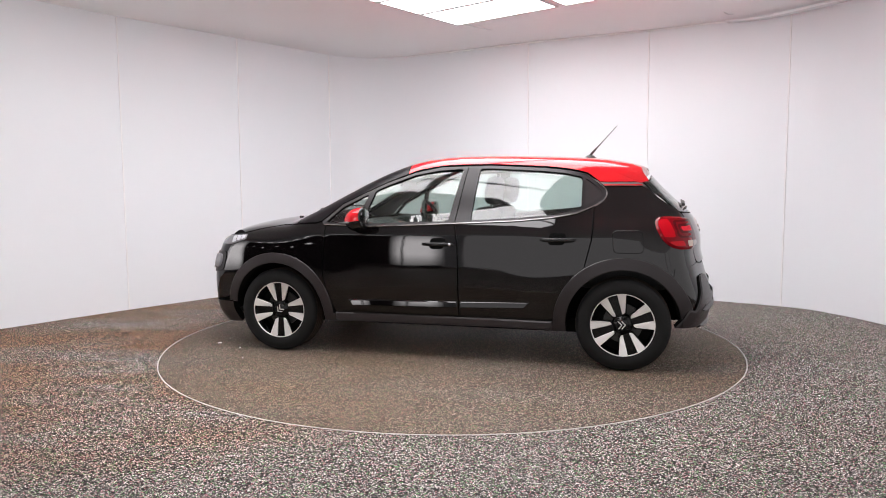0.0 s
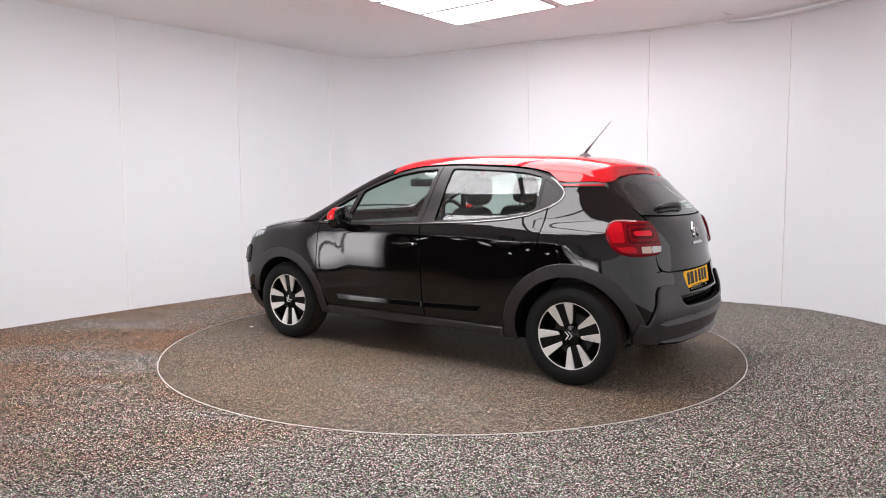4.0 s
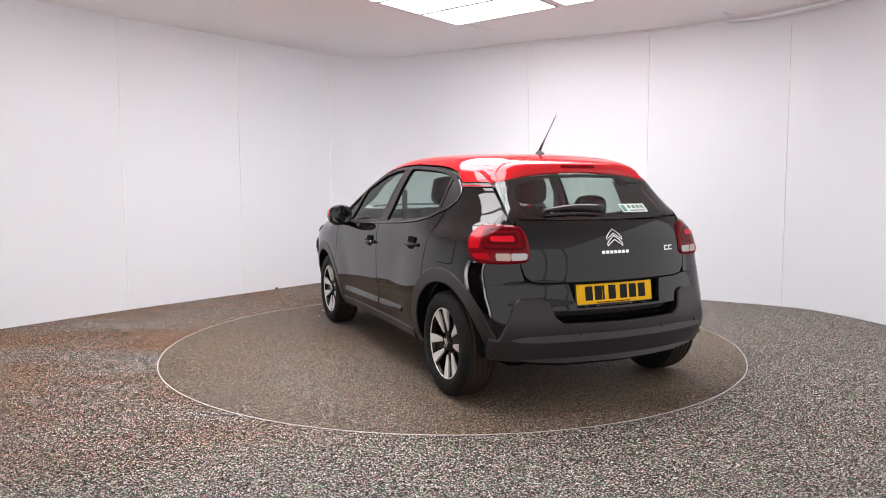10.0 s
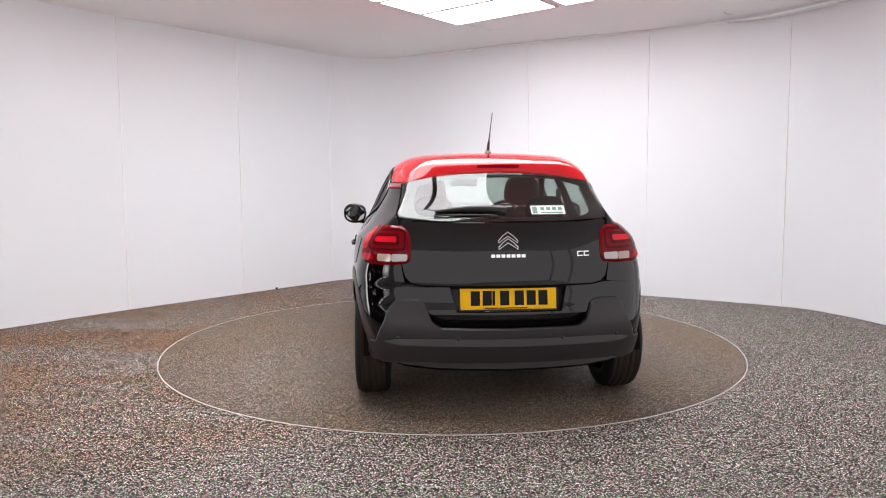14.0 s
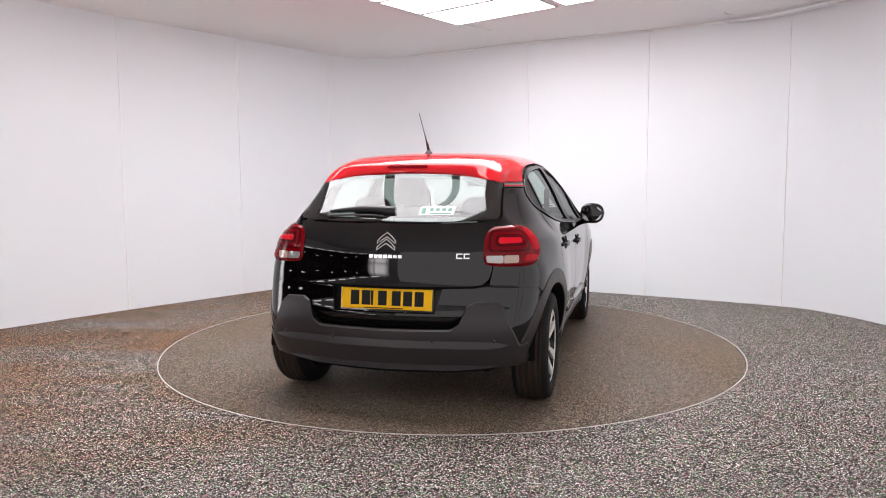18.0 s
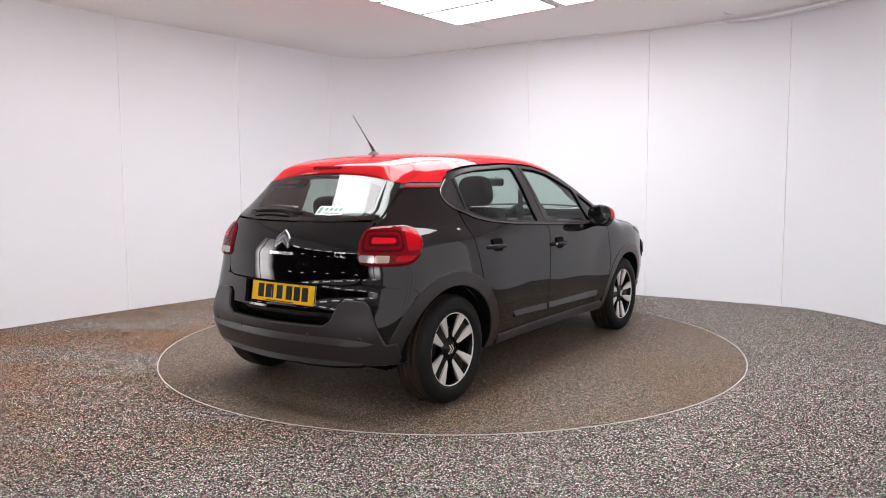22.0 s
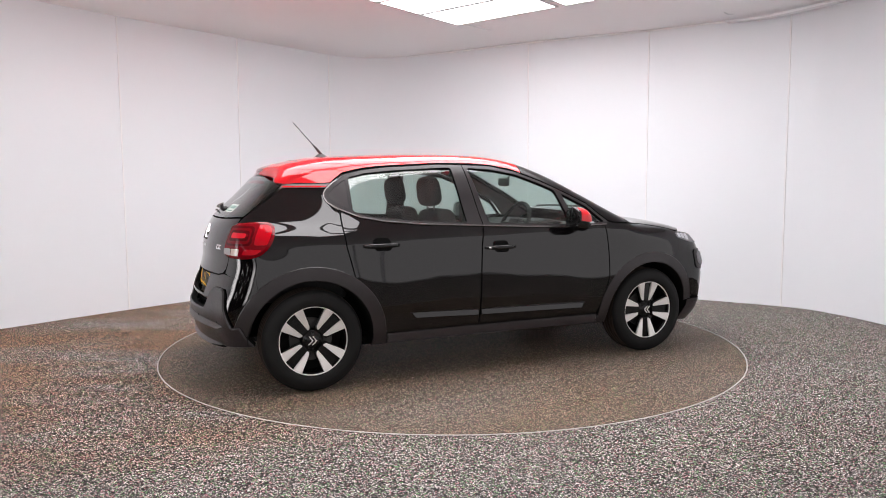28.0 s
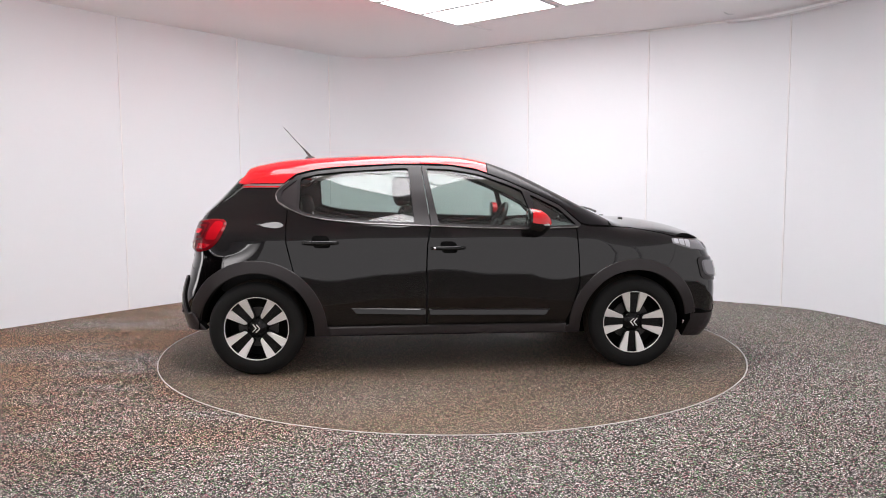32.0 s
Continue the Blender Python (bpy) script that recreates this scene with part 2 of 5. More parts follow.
def box_bm(x0, x1, y0, y1, z0, z1, bevel=0.0, bm=None, seg=2):
    b = bmesh.new()
    bmesh.ops.create_cube(b, size=1)
    for v in b.verts:
        v.co = Vector(((x0 + x1) / 2 + v.co.x * (x1 - x0), (y0 + y1) / 2 + v.co.y * (y1 - y0), (z0 + z1) / 2 + v.co.z * (z1 - z0)))
    if bevel:
        bmesh.ops.bevel(b, geom=b.edges[:], offset=bevel, segments=seg, affect="EDGES", profile=0.5)
    if bm is None:
        return b
    me = bpy.data.meshes.new("tmp")
    b.to_mesh(me)
    b.free()
    bm.from_mesh(me)
    bpy.data.meshes.remove(me)
    return bm


def lathe_bm(profile, n=48, bm=None):
    """Turns (radius, y) points round the y axis."""
    b = bm or bmesh.new()
    rings = []
    for r, y in profile:
        if r < 1e-6:
            rings.append([b.verts.new((0, y, 0))])
        else:
            rings.append([b.verts.new((r * math.cos(2 * math.pi * k / n), y, r * math.sin(2 * math.pi * k / n))) for k in range(n)])
    for a, c in zip(rings, rings[1:]):
        for k in range(n):
            j = (k + 1) % n
            if len(a) == 1 and len(c) == 1:
                continue
            if len(a) == 1:
                b.faces.new((a[0], c[j], c[k]))
            elif len(c) == 1:
                b.faces.new((a[k], a[j], c[0]))
            else:
                b.faces.new((a[k], a[j], c[j], c[k]))
    return b


def prism_bm(poly, y0, y1, bevel=0.0, bm=None):
    """An outline in x, z, extruded from y0 to y1."""
    b = bmesh.new()
    lo = [b.verts.new((x, y0, z)) for x, z in poly]
    hi = [b.verts.new((x, y1, z)) for x, z in poly]
    n = len(poly)
    b.faces.new(lo)
    b.faces.new(hi[::-1])
    for k in range(n):
        j = (k + 1) % n
        b.faces.new((lo[k], hi[k], hi[j], lo[j]))
    bmesh.ops.recalc_face_normals(b, faces=b.faces[:])
    if bevel:
        bmesh.ops.bevel(b, geom=b.edges[:], offset=bevel, segments=2, affect="EDGES", profile=0.5)
    if bm is None:
        return b
    me = bpy.data.meshes.new("tmp")
    b.to_mesh(me)
    b.free()
    bm.from_mesh(me)
    bpy.data.meshes.remove(me)
    return bm


def tube_bm(pts, rad, n=8, bm=None):
    """A round rod along points; rad: one radius or one a point."""
    b = bm or bmesh.new()
    P = [Vector(p) for p in pts]
    rads = rad if isinstance(rad, (list, tuple)) else [rad] * len(P)
    rings = []
    for i, p in enumerate(P):
        d = (P[min(i + 1, len(P) - 1)] - P[max(i - 1, 0)]).normalized()
        a = d.orthogonal().normalized() if i == 0 else (ref - d * ref.dot(d)).normalized()
        ref = a
        c = d.cross(a)
        rings.append([b.verts.new(p + (a * math.cos(2 * math.pi * k / n) + c * math.sin(2 * math.pi * k / n)) * rads[i]) for k in range(n)])
    for r, s in zip(rings, rings[1:]):
        for k in range(n):
            b.faces.new((r[k], r[(k + 1) % n], s[(k + 1) % n], s[k]))
    b.faces.new(rings[0][::-1])
    b.faces.new(rings[-1])
    return b


# ------------------------------------------------------------------ room


def smooth_line(pts, n=6, closed=False):
    """Catmull-Rom through 2D points."""
    P = [np.array(p, float) for p in pts]
    out = []
    m = len(P)
    rng = range(m) if closed else range(m - 1)
    for i in rng:
        if closed:
            a, b, c, d = P[i - 1], P[i], P[(i + 1) % m], P[(i + 2) % m]
        else:
            a, b, c, d = P[max(i - 1, 0)], P[i], P[i + 1], P[min(i + 2, m - 1)]
        for k in range(n):
            t = k / n
            out.append(tuple(0.5 * (2 * b + (c - a) * t + (2 * a - 5 * b + 4 * c - d) * t * t + (3 * b - a - 3 * c + d) * t ** 3)))
    if not closed:
        out.append(tuple(P[-1]))
    return out


WALL_LEFT = [(-4.95, -1.62), (-4.86, -0.95), (-4.50, -0.22), (-4.00, 0.48), (-3.30, 1.44), (-2.44, 2.50), (-1.57, 3.60)]
WALL_BACK = [(-1.57, 3.60), (-1.30, 3.80), (-0.98, 3.86), (-0.55, 3.76), (0.10, 3.39), (0.93, 2.90)]
WALL_RIGHT = [(0.93, 2.90), (2.18, 2.27), (3.38, 1.52), (3.69, 1.06), (3.86, 0.45), (4.02, -0.5), (4.1, -2.0)]
WALL_REAR = [(4.1, -2.0), (4.1, -4.0), (4.05, -5.6), (3.6, -6.45), (1.2, -6.55), (-2.1, -6.6), (-3.35, -6.30)]
WALL_DARK = [(-3.35, -6.30), (-4.9, -7.1), (-6.3, -6.6), (-6.8, -4.0), (-6.4, -1.9), (-4.95, -1.62)]


def wall(name, line, material, label):
    """A wall 6 cm thick that follows a line in plan, its inner face on the line."""
    pts = [Vector((*p, 0)) for p in smooth_line(line, 8)]
    bm = bmesh.new()
    prev = None
    for i, p in enumerate(pts):
        d = (pts[min(i + 1, len(pts) - 1)] - pts[max(i - 1, 0)]).normalized()
        nrm = Vector((-d.y, d.x, 0))
        cur = [bm.verts.new(q) for q in (p, p + Vector((0, 0, CEIL)), p + nrm * 0.06 + Vector((0, 0, CEIL)), p + nrm * 0.06)]
        if prev:
            for k in range(4):
                bm.faces.new((prev[k], prev[(k + 1) % 4], cur[(k + 1) % 4], cur[k]))
        else:
            bm.faces.new(cur[::-1])
        prev = cur
    bm.faces.new(prev)
    bmesh.ops.recalc_face_normals(bm, faces=bm.faces[:])
    ob = link_bm(name, bm, material)
    for poly in ob.data.polygons:
        poly.use_smooth = abs(poly.normal.z) < 0.5
    ob.data.set_sharp_from_angle(angle=radians(35))
    return tagged(ob, label, "wall", kind="structure")


def build_room():
    left = wall("wall_left", WALL_LEFT, M_WALL, "white glossy panelled studio wall with pale vertical joint strips")
    back = wall("wall_back", WALL_BACK, M_WALL, "rounded white panelled corner of the studio wall")
    right = wall("wall_right", WALL_RIGHT, M_WALL, "white panelled studio wall that curves round the turntable")
    wall("wall_rear", WALL_REAR, M_WALL, "white panelled studio wall behind the camera")
    wall("wall_entrance", WALL_DARK, M_DARK, "dark unlit wall of the studio's entrance bay")
    lintel = wall("wall_lintel", [(-3.35, -6.30), (-4.5, -5.2), (-5.0, -3.4), (-4.95, -1.62)], M_WALL, "white band of wall over the entrance opening")
    for v in lintel.data.vertices:
        if v.co.z < 0.1:
            v.co.z = 2.22
    # joint strips between the panels
    for host, pts in ((left, [(-4.36, -0.03, 55), (-3.289, 1.454, 52), (-2.42, 2.525, 51), (-1.562, 3.607, 45)]),
                      (back, [(0.93, 2.90, -29)]),
                      (right, [(2.18, 2.27, -30), (3.372, 1.526, -42), (3.98, -0.2, -82)])):
        for x, y, a in pts:
            bm = box_bm(-0.007, 0.007, -0.009, 0.004, 0.0, CEIL - 0.01, 0.003)
            part("joint_strip", bm, M_JOINT, host, at=pose(x, y, 0, 0, 0, a))
            # raised grey bar, coloured as the shadow line beside the strip
            bm = box_bm(0.0075, 0.0090, -0.0022, 0.004, 0.0, CEIL - 0.01)
            part("joint_shadow_line", bm, M_GROOVE, host, at=pose(x, y, 0, 0, 0, a))
    # floor and ceiling
    bm = bmesh.new()
    n = 128
    hole = [bm.verts.new((2.2230 * math.cos(2 * math.pi * k / n), 2.2230 * math.sin(2 * math.pi * k / n), 0)) for k in range(n)]
    rim = []
    for k in range(n):
        a = 2 * math.pi * k / n
        c, s = math.cos(a), math.sin(a)
        r = min((7.0 / abs(c)) if abs(c) > 1e-6 else 99, (8.2 / abs(s)) if abs(s) > 1e-6 else 99)
        rim.append(bm.verts.new((r * c, r * s, 0)))
    low = [bm.verts.new(v.co + Vector((0, 0, -0.15))) for v in hole]
    for k in range(n):
        j = (k + 1) % n
        bm.faces.new((hole[k], rim[k], rim[j], hole[j]))
        bm.faces.new((hole[j], low[j], low[k], hole[k]))
    ob = link_bm("floor", bm, M_FLOOR)
    tagged(ob, "speckled grey and brown stone-resin floor", "floor", kind="structure")
    # the white ceiling ends at a line beyond the lit field, the bay's ceiling is dark
    e0 = LIT + LV * 5.60 + LU * 8.5
    e1 = LIT + LV * 5.60 - LU * 7.5
    for nm, far, material, label in (("ceiling", -9.0, M_CEIL, "flat off-white painted ceiling over the turntable"),
                                     ("ceiling_bay", 9.0, M_DARKCEIL, "off-white unlit ceiling of the entrance bay")):
        bm = bmesh.new()
        quad = [e0, e1, e1 + LV * far, e0 + LV * far]
        lo = [bm.verts.new((q.x, q.y, CEIL)) for q in quad]
        hi = [bm.verts.new((q.x, q.y, CEIL + 0.08)) for q in quad]
        bm.faces.new(lo)
        bm.faces.new(hi[::-1])
        for k in range(4):
            j = (k + 1) % 4
            bm.faces.new((lo[k], hi[k], hi[j], lo[j]))
        bmesh.ops.recalc_face_normals(bm, faces=bm.faces[:])
        tagged(link_bm(nm, bm, material), label, "ceiling", kind="structure")


def build_ceiling_details():
    """The edging along the wall's top, part of it hanging loose, and a crack line in the ceiling."""
    pts = [(x, y, CEIL - 0.012) for x, y in smooth_line([(-0.55, 3.74), (0.10, 3.37), (0.93, 2.88), (2.16, 2.255), (2.86, 1.84)], 6)]
    ob = link_bm("trim", tube_bm(pts, 0.011, 6), M_JOINT)
    tagged(ob, "thin white edging strip along the wall top", "trim", kind="structure")
    loose = [(2.86, 1.82, CEIL - 0.014), (2.98, 1.70, CEIL - 0.030), (3.14, 1.54, CEIL - 0.040), (3.30, 1.36, CEIL - 0.036), (3.44, 1.20, CEIL - 0.024), (3.58, 1.02, CEIL - 0.014), (3.66, 0.90, CEIL - 0.008)]
    bm = bmesh.new()
    rows = []
    for i, q in enumerate(loose):
        w = 0.040 + 0.035 * math.sin(math.pi * i / 6)
        rows.append([bm.verts.new((q[0] + dx, q[1] + dy, q[2] + dz)) for dx, dy, dz in ((0, 0, -0.016), (-w, -w * 0.6, 0.004), (-w, -w * 0.6, 0.000), (0.004, 0, -0.022))])
    for a, b in zip(rows, rows[1:]):
        for i in range(4):
            bm.faces.new((a[i], a[(i + 1) % 4], b[(i + 1) % 4], b[i]))
    bm.faces.new(rows[0])
    bm.faces.new(rows[-1][::-1])
    bmesh.ops.recalc_face_normals(bm, faces=bm.faces[:])
    tagged(link_bm("edging_strip", bm, M_JOINT, True), "loose white edging strip sagging from the ceiling", "edging strip")
    hook = tube_bm([(2.70, 1.50, CEIL), (2.74, 1.50, CEIL - 0.018), (2.80, 1.53, CEIL - 0.010)], 0.005, 6)
    tagged(link_bm("ceiling_hook", hook, M_GROOVE), "small grey wire hook in the ceiling", "hook")
    # the ceiling's crack line, modelled as a thin grey rod
    bm = tube_bm([(0.14, 1.90, CEIL - 0.002), (0.30, 2.05, CEIL - 0.005), (0.46, 2.21, CEIL - 0.001)], 0.006, 6)
    tagged(link_bm("ceiling_crack", bm, M_GROOVE), "short grey crack line in the ceiling by the light panel", "wire")


# corner of the lit ceiling field and its two edge directions
LIT = Vector((0.08, 1.92, 0))
LU = Vector((0.787, -0.617, 0))
LV = Vector((-0.617, -0.787, 0))


def build_lights():
    """Tiles 1.19 by 0.6 m in two columns over the turntable, each a shallow lit box in a thin frame."""
    ang = math.degrees(math.atan2(LU.y, LU.x))
    first = None
    for col, row in itertools.product(range(2), range(6)):
        p = LIT + LU * (0.6 + col * 1.27) + LV * (0.30 + row * 0.605)
        m = pose(p.x, p.y, CEIL, 0, 0, ang)
        if first:
            copy_thing(first, m)
            continue
        first = empty("ceiling_light", m)
        part("diffuser", box_bm(-0.582, 0.582, -0.280, 0.280, -0.012, -0.002), M_GLOW, first, "glowing white diffuser")
        bm = bmesh.new()
        for b in ((-0.60, 0.60, -0.3015, -0.2805), (-0.60, 0.60, 0.2805, 0.3015), (-0.60, -0.583, -0.280, 0.280), (0.583, 0.60, -0.280, 0.280)):
            box_bm(b[0], b[1], b[2], b[3], -0.016, 0.0, bm=bm)
        part("light_rim", bm, M_RIM, first, "grey metal rim")
        tagged(first, "bright white rectangular LED panel set in the ceiling", "ceiling light", "light panels over the turntable")
    # unseen glowing panels added behind the camera to brighten room and paintwork
    for x, y, a, w in ((0.15, -6.42, 0.0, 3.15), (3.635, -6.01, 54.8, 0.43), (3.93, -3.15, 90.0, 2.40)):
        fill_ob = empty("fill_panel", pose(x, y, 0, 0, 0, a))
        part("fill_face", box_bm(-w, w, -0.01, 0.01, 0.05, 2.88), M_FILL, fill_ob, "glowing white face added as fill light")
        bm = bmesh.new()
        for z0, z1 in ((0.0, 0.05), (2.88, 2.91)):
            box_bm(-w - 0.03, w + 0.03, -0.02, 0.02, z0, z1, bm=bm)
        for x0, x1 in ((-w - 0.03, -w), (w, w + 0.03)):
            box_bm(x0, x1, -0.02, 0.02, 0.0, 2.91, bm=bm)
        part("fill_frame", bm, M_JOINT, fill_ob, "slim white frame of the added fill panel")
        tagged(fill_ob, "unseen glowing panel added before the wall as fill light", "light screen", "lit screens")
    # two tall light panels on feet, one at each side of the entrance bay
    stand = None
    for x, y, a in ((-4.72, -1.28, -88.0), (-3.45, -5.75, -33.0)):
        m = pose(x, y, 0, 0, 0, a)
        if stand:
            copy_thing(stand, m)
            break
        stand = empty("standing_light", m)
        part("lit_face", box_bm(-0.40, 0.40, -0.004, 0.004, 0.14, 2.16), M_SOFTBOX, stand, "glowing white diffuser", at=pose(0, 0.034, 0))
        bm = box_bm(-0.42, 0.42, -0.03, 0.028, 0.12, 2.18, 0.006)
        part("casing", bm, M_JOINT, stand, "white metal casing")
        part("divider", box_bm(-0.20, -0.155, 0.0, 0.006, 0.14, 2.16), M_DARK, stand, "black divider across the diffuser", at=pose(0, 0.040, 0))
        for dx in (-0.15, 0.15):
            part("foot", box_bm(dx - 0.02, dx + 0.02, -0.16, 0.16, 0.0, 0.03, 0.005), M_DARK, stand, "black metal foot")
            part("post", box_bm(dx - 0.012, dx + 0.012, -0.012, 0.012, 0.03, 0.125), M_DARK, stand)
        tagged(stand, "tall white light panel on black feet", "light panel", "light panels by the entrance")


def build_bay_lamps():
    """A row of short strip lamps under the lintel of the entrance bay."""
    first = None
    for k in range(8):
        t = k / 7
        x, y = -3.55 - 1.25 * t ** 0.8, -5.55 + 3.1 * t
        m = pose(x, y, 2.19, 0, 0, -45 - 35 * t)
        if first:
            copy_thing(first, m)
            continue
        first = empty("strip_lamp", m)
        part("lamp_casing", box_bm(-0.15, 0.15, -0.04, 0.04, -0.01, 0.03, 0.004), M_JOINT, first, "white metal casing")
        part("lamp_diffuser", box_bm(-0.14, 0.14, -0.034, 0.034, -0.060, -0.011, 0.004), M_STRIP, first, "glowing white diffuser")
        tagged(first, "short white strip lamp under the entrance lintel", "strip lamp", "strip lamps over the entrance")


def build_spots():
    """Small round work lamps on the bay's dark wall."""
    first = None
    for x, y, z, a in ((-5.9, -6.75, 1.95, -25), (-6.35, -6.2, 1.55, -60), (-6.6, -5.2, 1.85, -80), (-6.7, -4.3, 1.50, -88), (-6.6, -3.4, 1.80, -98), (-6.45, -2.7, 1.62, -100)):
        m = pose(x, y, z, 0, 0, a)
        if first:
            copy_thing(first, m)
            continue
        first = empty("work_lamp", m)
        part("reflector", lathe_bm([(0.0, -0.10), (0.05, -0.10), (0.10, 0.0), (0.105, 0.01), (0.09, 0.0), (0.0, -0.02)], 20), M_JOINT, first, "white metal reflector", True)
        part("bulb", lathe_bm([(0.0, 0.02), (0.05, 0.012), (0.075, -0.006), (0.0, -0.012)], 20), M_STRIP, first, "glowing white bulb", True)
        tagged(first, "small round white work lamp on the dark wall", "work lamp", "work lamps in the bay")


# ------------------------------------------------------------------ the car's skin


class Curve:
    """A natural cubic through points."""

    def __init__(self, *pts):
        self.x = np.array([p[0] for p in pts], float)
        self.y = np.array([p[1] for p in pts], float)
        x, y, n = self.x, self.y, len(pts)
        h = np.diff(x)
        A = np.eye(n)
        r = np.zeros(n)
        for i in range(1, n - 1):
            A[i, i - 1], A[i, i], A[i, i + 1] = h[i - 1], 2 * (h[i - 1] + h[i]), h[i]
            r[i] = 6 * ((y[i + 1] - y[i]) / h[i] - (y[i] - y[i - 1]) / h[i - 1])
        self.m = np.linalg.solve(A, r)

    def __call__(self, q):
        q = np.asarray(q, float)
        x, y, m = self.x, self.y, self.m
        c = np.clip(q, x[0], x[-1])
        i = np.clip(np.searchsorted(x, c) - 1, 0, len(x) - 2)
        h = x[i + 1] - x[i]
        a, b = (x[i + 1] - c) / h, (c - x[i]) / h
        v = a * y[i] + b * y[i + 1] + ((a ** 3 - a) * m[i] + (b ** 3 - b) * m[i + 1]) * h * h / 6
        h0, h1 = x[1] - x[0], x[-1] - x[-2]
        s0 = (y[1] - y[0]) / h0 - h0 * (2 * m[0] + m[1]) / 6
        s1 = (y[-1] - y[-2]) / h1 + h1 * (m[-2] + 2 * m[-1]) / 6
        return v + np.where(q < x[0], (q - x[0]) * s0, 0) + np.where(q > x[-1], (q - x[-1]) * s1, 0)


WX, WZ = 1.27, 0.305
# centre line over the top, the ends and the section's half width
TOP = Curve((-1.6, 1.325), (-1.40, 1.385), (-1.18, 1.437), (-0.985, 1.457), (-0.76, 1.468), (-0.34, 1.479), (-0.10, 1.478), (0.09, 1.468),
            (0.25, 1.443), (0.40, 1.397), (0.53, 1.345), (0.755, 1.235), (0.98, 1.120), (1.12, 1.052), (1.19, 1.024), (1.26, 1.010),
            (1.44, 0.996), (1.66, 0.964), (1.80, 0.934), (1.94, 0.886), (2.06, 0.82), (2.2, 0.71))
REAR = Curve((0.05, -1.72), (0.2, -1.80), (0.3, -1.848), (0.4, -1.878), (0.5, -1.884), (0.58, -1.867), (0.64, -1.846), (0.70, -1.831), (0.72, -1.8245), (0.76, -1.8138), (0.80, -1.8080),
             (0.84, -1.8078), (0.88, -1.8028), (0.92, -1.7920), (0.99, -1.765), (1.06, -1.715), (1.12, -1.648), (1.2, -1.562), (1.3, -1.465), (1.4, -1.375), (1.5, -1.29))
NOSE = Curve((0.05, 1.86), (0.15, 1.94), (0.25, 2.01), (0.35, 2.038), (0.5, 2.048), (0.6, 2.042), (0.7, 2.022), (0.8, 1.98), (0.87, 1.93), (1.0, 1.74))
HALF = Curve((0.10, 0.66), (0.18, 0.728), (0.25, 0.780), (0.31, 0.813), (0.38, 0.834), (0.5, 0.8565), (0.57, 0.8635), (0.64, 0.866), (0.72, 0.8655), (0.80, 0.8632), (0.87, 0.858),
             (0.91, 0.8525), (0.945, 0.8405), (0.985, 0.820), (1.035, 0.790), (1.1, 0.757), (1.2, 0.712), (1.3, 0.660), (1.38, 0.615), (1.45, 0.565), (1.55, 0.49))


def smax(a, b, k):
    h = np.maximum(k - np.abs(a - b), 0) / k
    return np.maximum(a, b) + h ** 3 * k / 6


def skin(x, y, z):
    """Below zero inside the body."""
    ay = np.abs(y)
    up = np.clip((z - 0.95) / 0.25, 0, 1)
    w = HALF(z) - (0.084 + 0.105 * up) * np.clip((-0.7 - x) / 1.0, 0, 2) ** 2 - 0.085 * np.clip((x - 1.08) / 0.87, 0, 2) ** 2
    q = np.clip((-0.92 - x) / 0.22, 0, 1)
    h = np.clip((z - 0.935) / 0.105, 0, 1)
    w = w - 0.018 * q * q * (3 - 2 * q) * h * h * (3 - 2 * h)
    q, h = np.clip((-1.15 - x) / 0.45, 0, 1), np.clip((z - 0.74) / 0.20, 0, 1)
    w = w - 0.026 * q * q * (3 - 2 * q) * h * h * (3 - 2 * h)
    for cx in (-WX, WX):
        d = np.clip((0.80 - np.hypot(x - cx, z - WZ)) / 0.36, 0, 1) if cx > 0 else np.clip((0.90 - np.hypot(x - cx, z - WZ)) / 0.46, 0, 1)
        e = np.clip((1.78 - np.abs(x)) / 0.32, 0, 1)
        w = w + (0.016 if cx > 0 else 0.018) * d * d * (3 - 2 * d) * e * e * (3 - 2 * e)
    side = ay - w
    slope = (TOP(x + 0.01) - TOP(x - 0.01)) / 0.02
    roof = (z - TOP(x) + 0.095 * y * y) / np.sqrt(1 + slope ** 2)
    rs = (REAR(z + 0.01) - REAR(z - 0.01)) / 0.02
    flat = np.clip((z - 0.98) / 0.12, 0, 1)
    rear = (REAR(z) + (0.26 - 0.17 * flat) * y * y + 0.42 * flat * y ** 4 - x) / np.sqrt(1 + rs ** 2)
    ns = (NOSE(z + 0.01) - NOSE(z - 0.01)) / 0.02
    nose = (x - NOSE(z) + 0.33 * y * y) / np.sqrt(1 + ns ** 2)
    f = smax(side, roof, 0.19)
    f = smax(f, rear, 0.17 - 0.145 * np.clip((z - 0.96) / 0.12, 0, 1))
    return smax(f, nose, 0.12)


def meet(O, D, far=1.6):
    """The place where rays from inside leave the skin."""
    O, D = np.atleast_2d(np.asarray(O, float)), np.atleast_2d(np.asarray(D, float))
    lo, hi = np.zeros(len(O)), np.full(len(O), far)
    for _ in range(30):
        mid = (lo + hi) / 2
        p = O + D * mid[:, None]
        ins = skin(p[:, 0], p[:, 1], p[:, 2]) < 0
        lo, hi = np.where(ins, mid, lo), np.where(ins, hi, mid)
    return O + D * lo[:, None]


PIV_R, PIV_F, PIV_Y, ARC = -1.30, 1.30, 0.30, 0.55
QUARTER = ARC * math.pi / 2
MIDDLE = PIV_F + QUARTER + PIV_Y


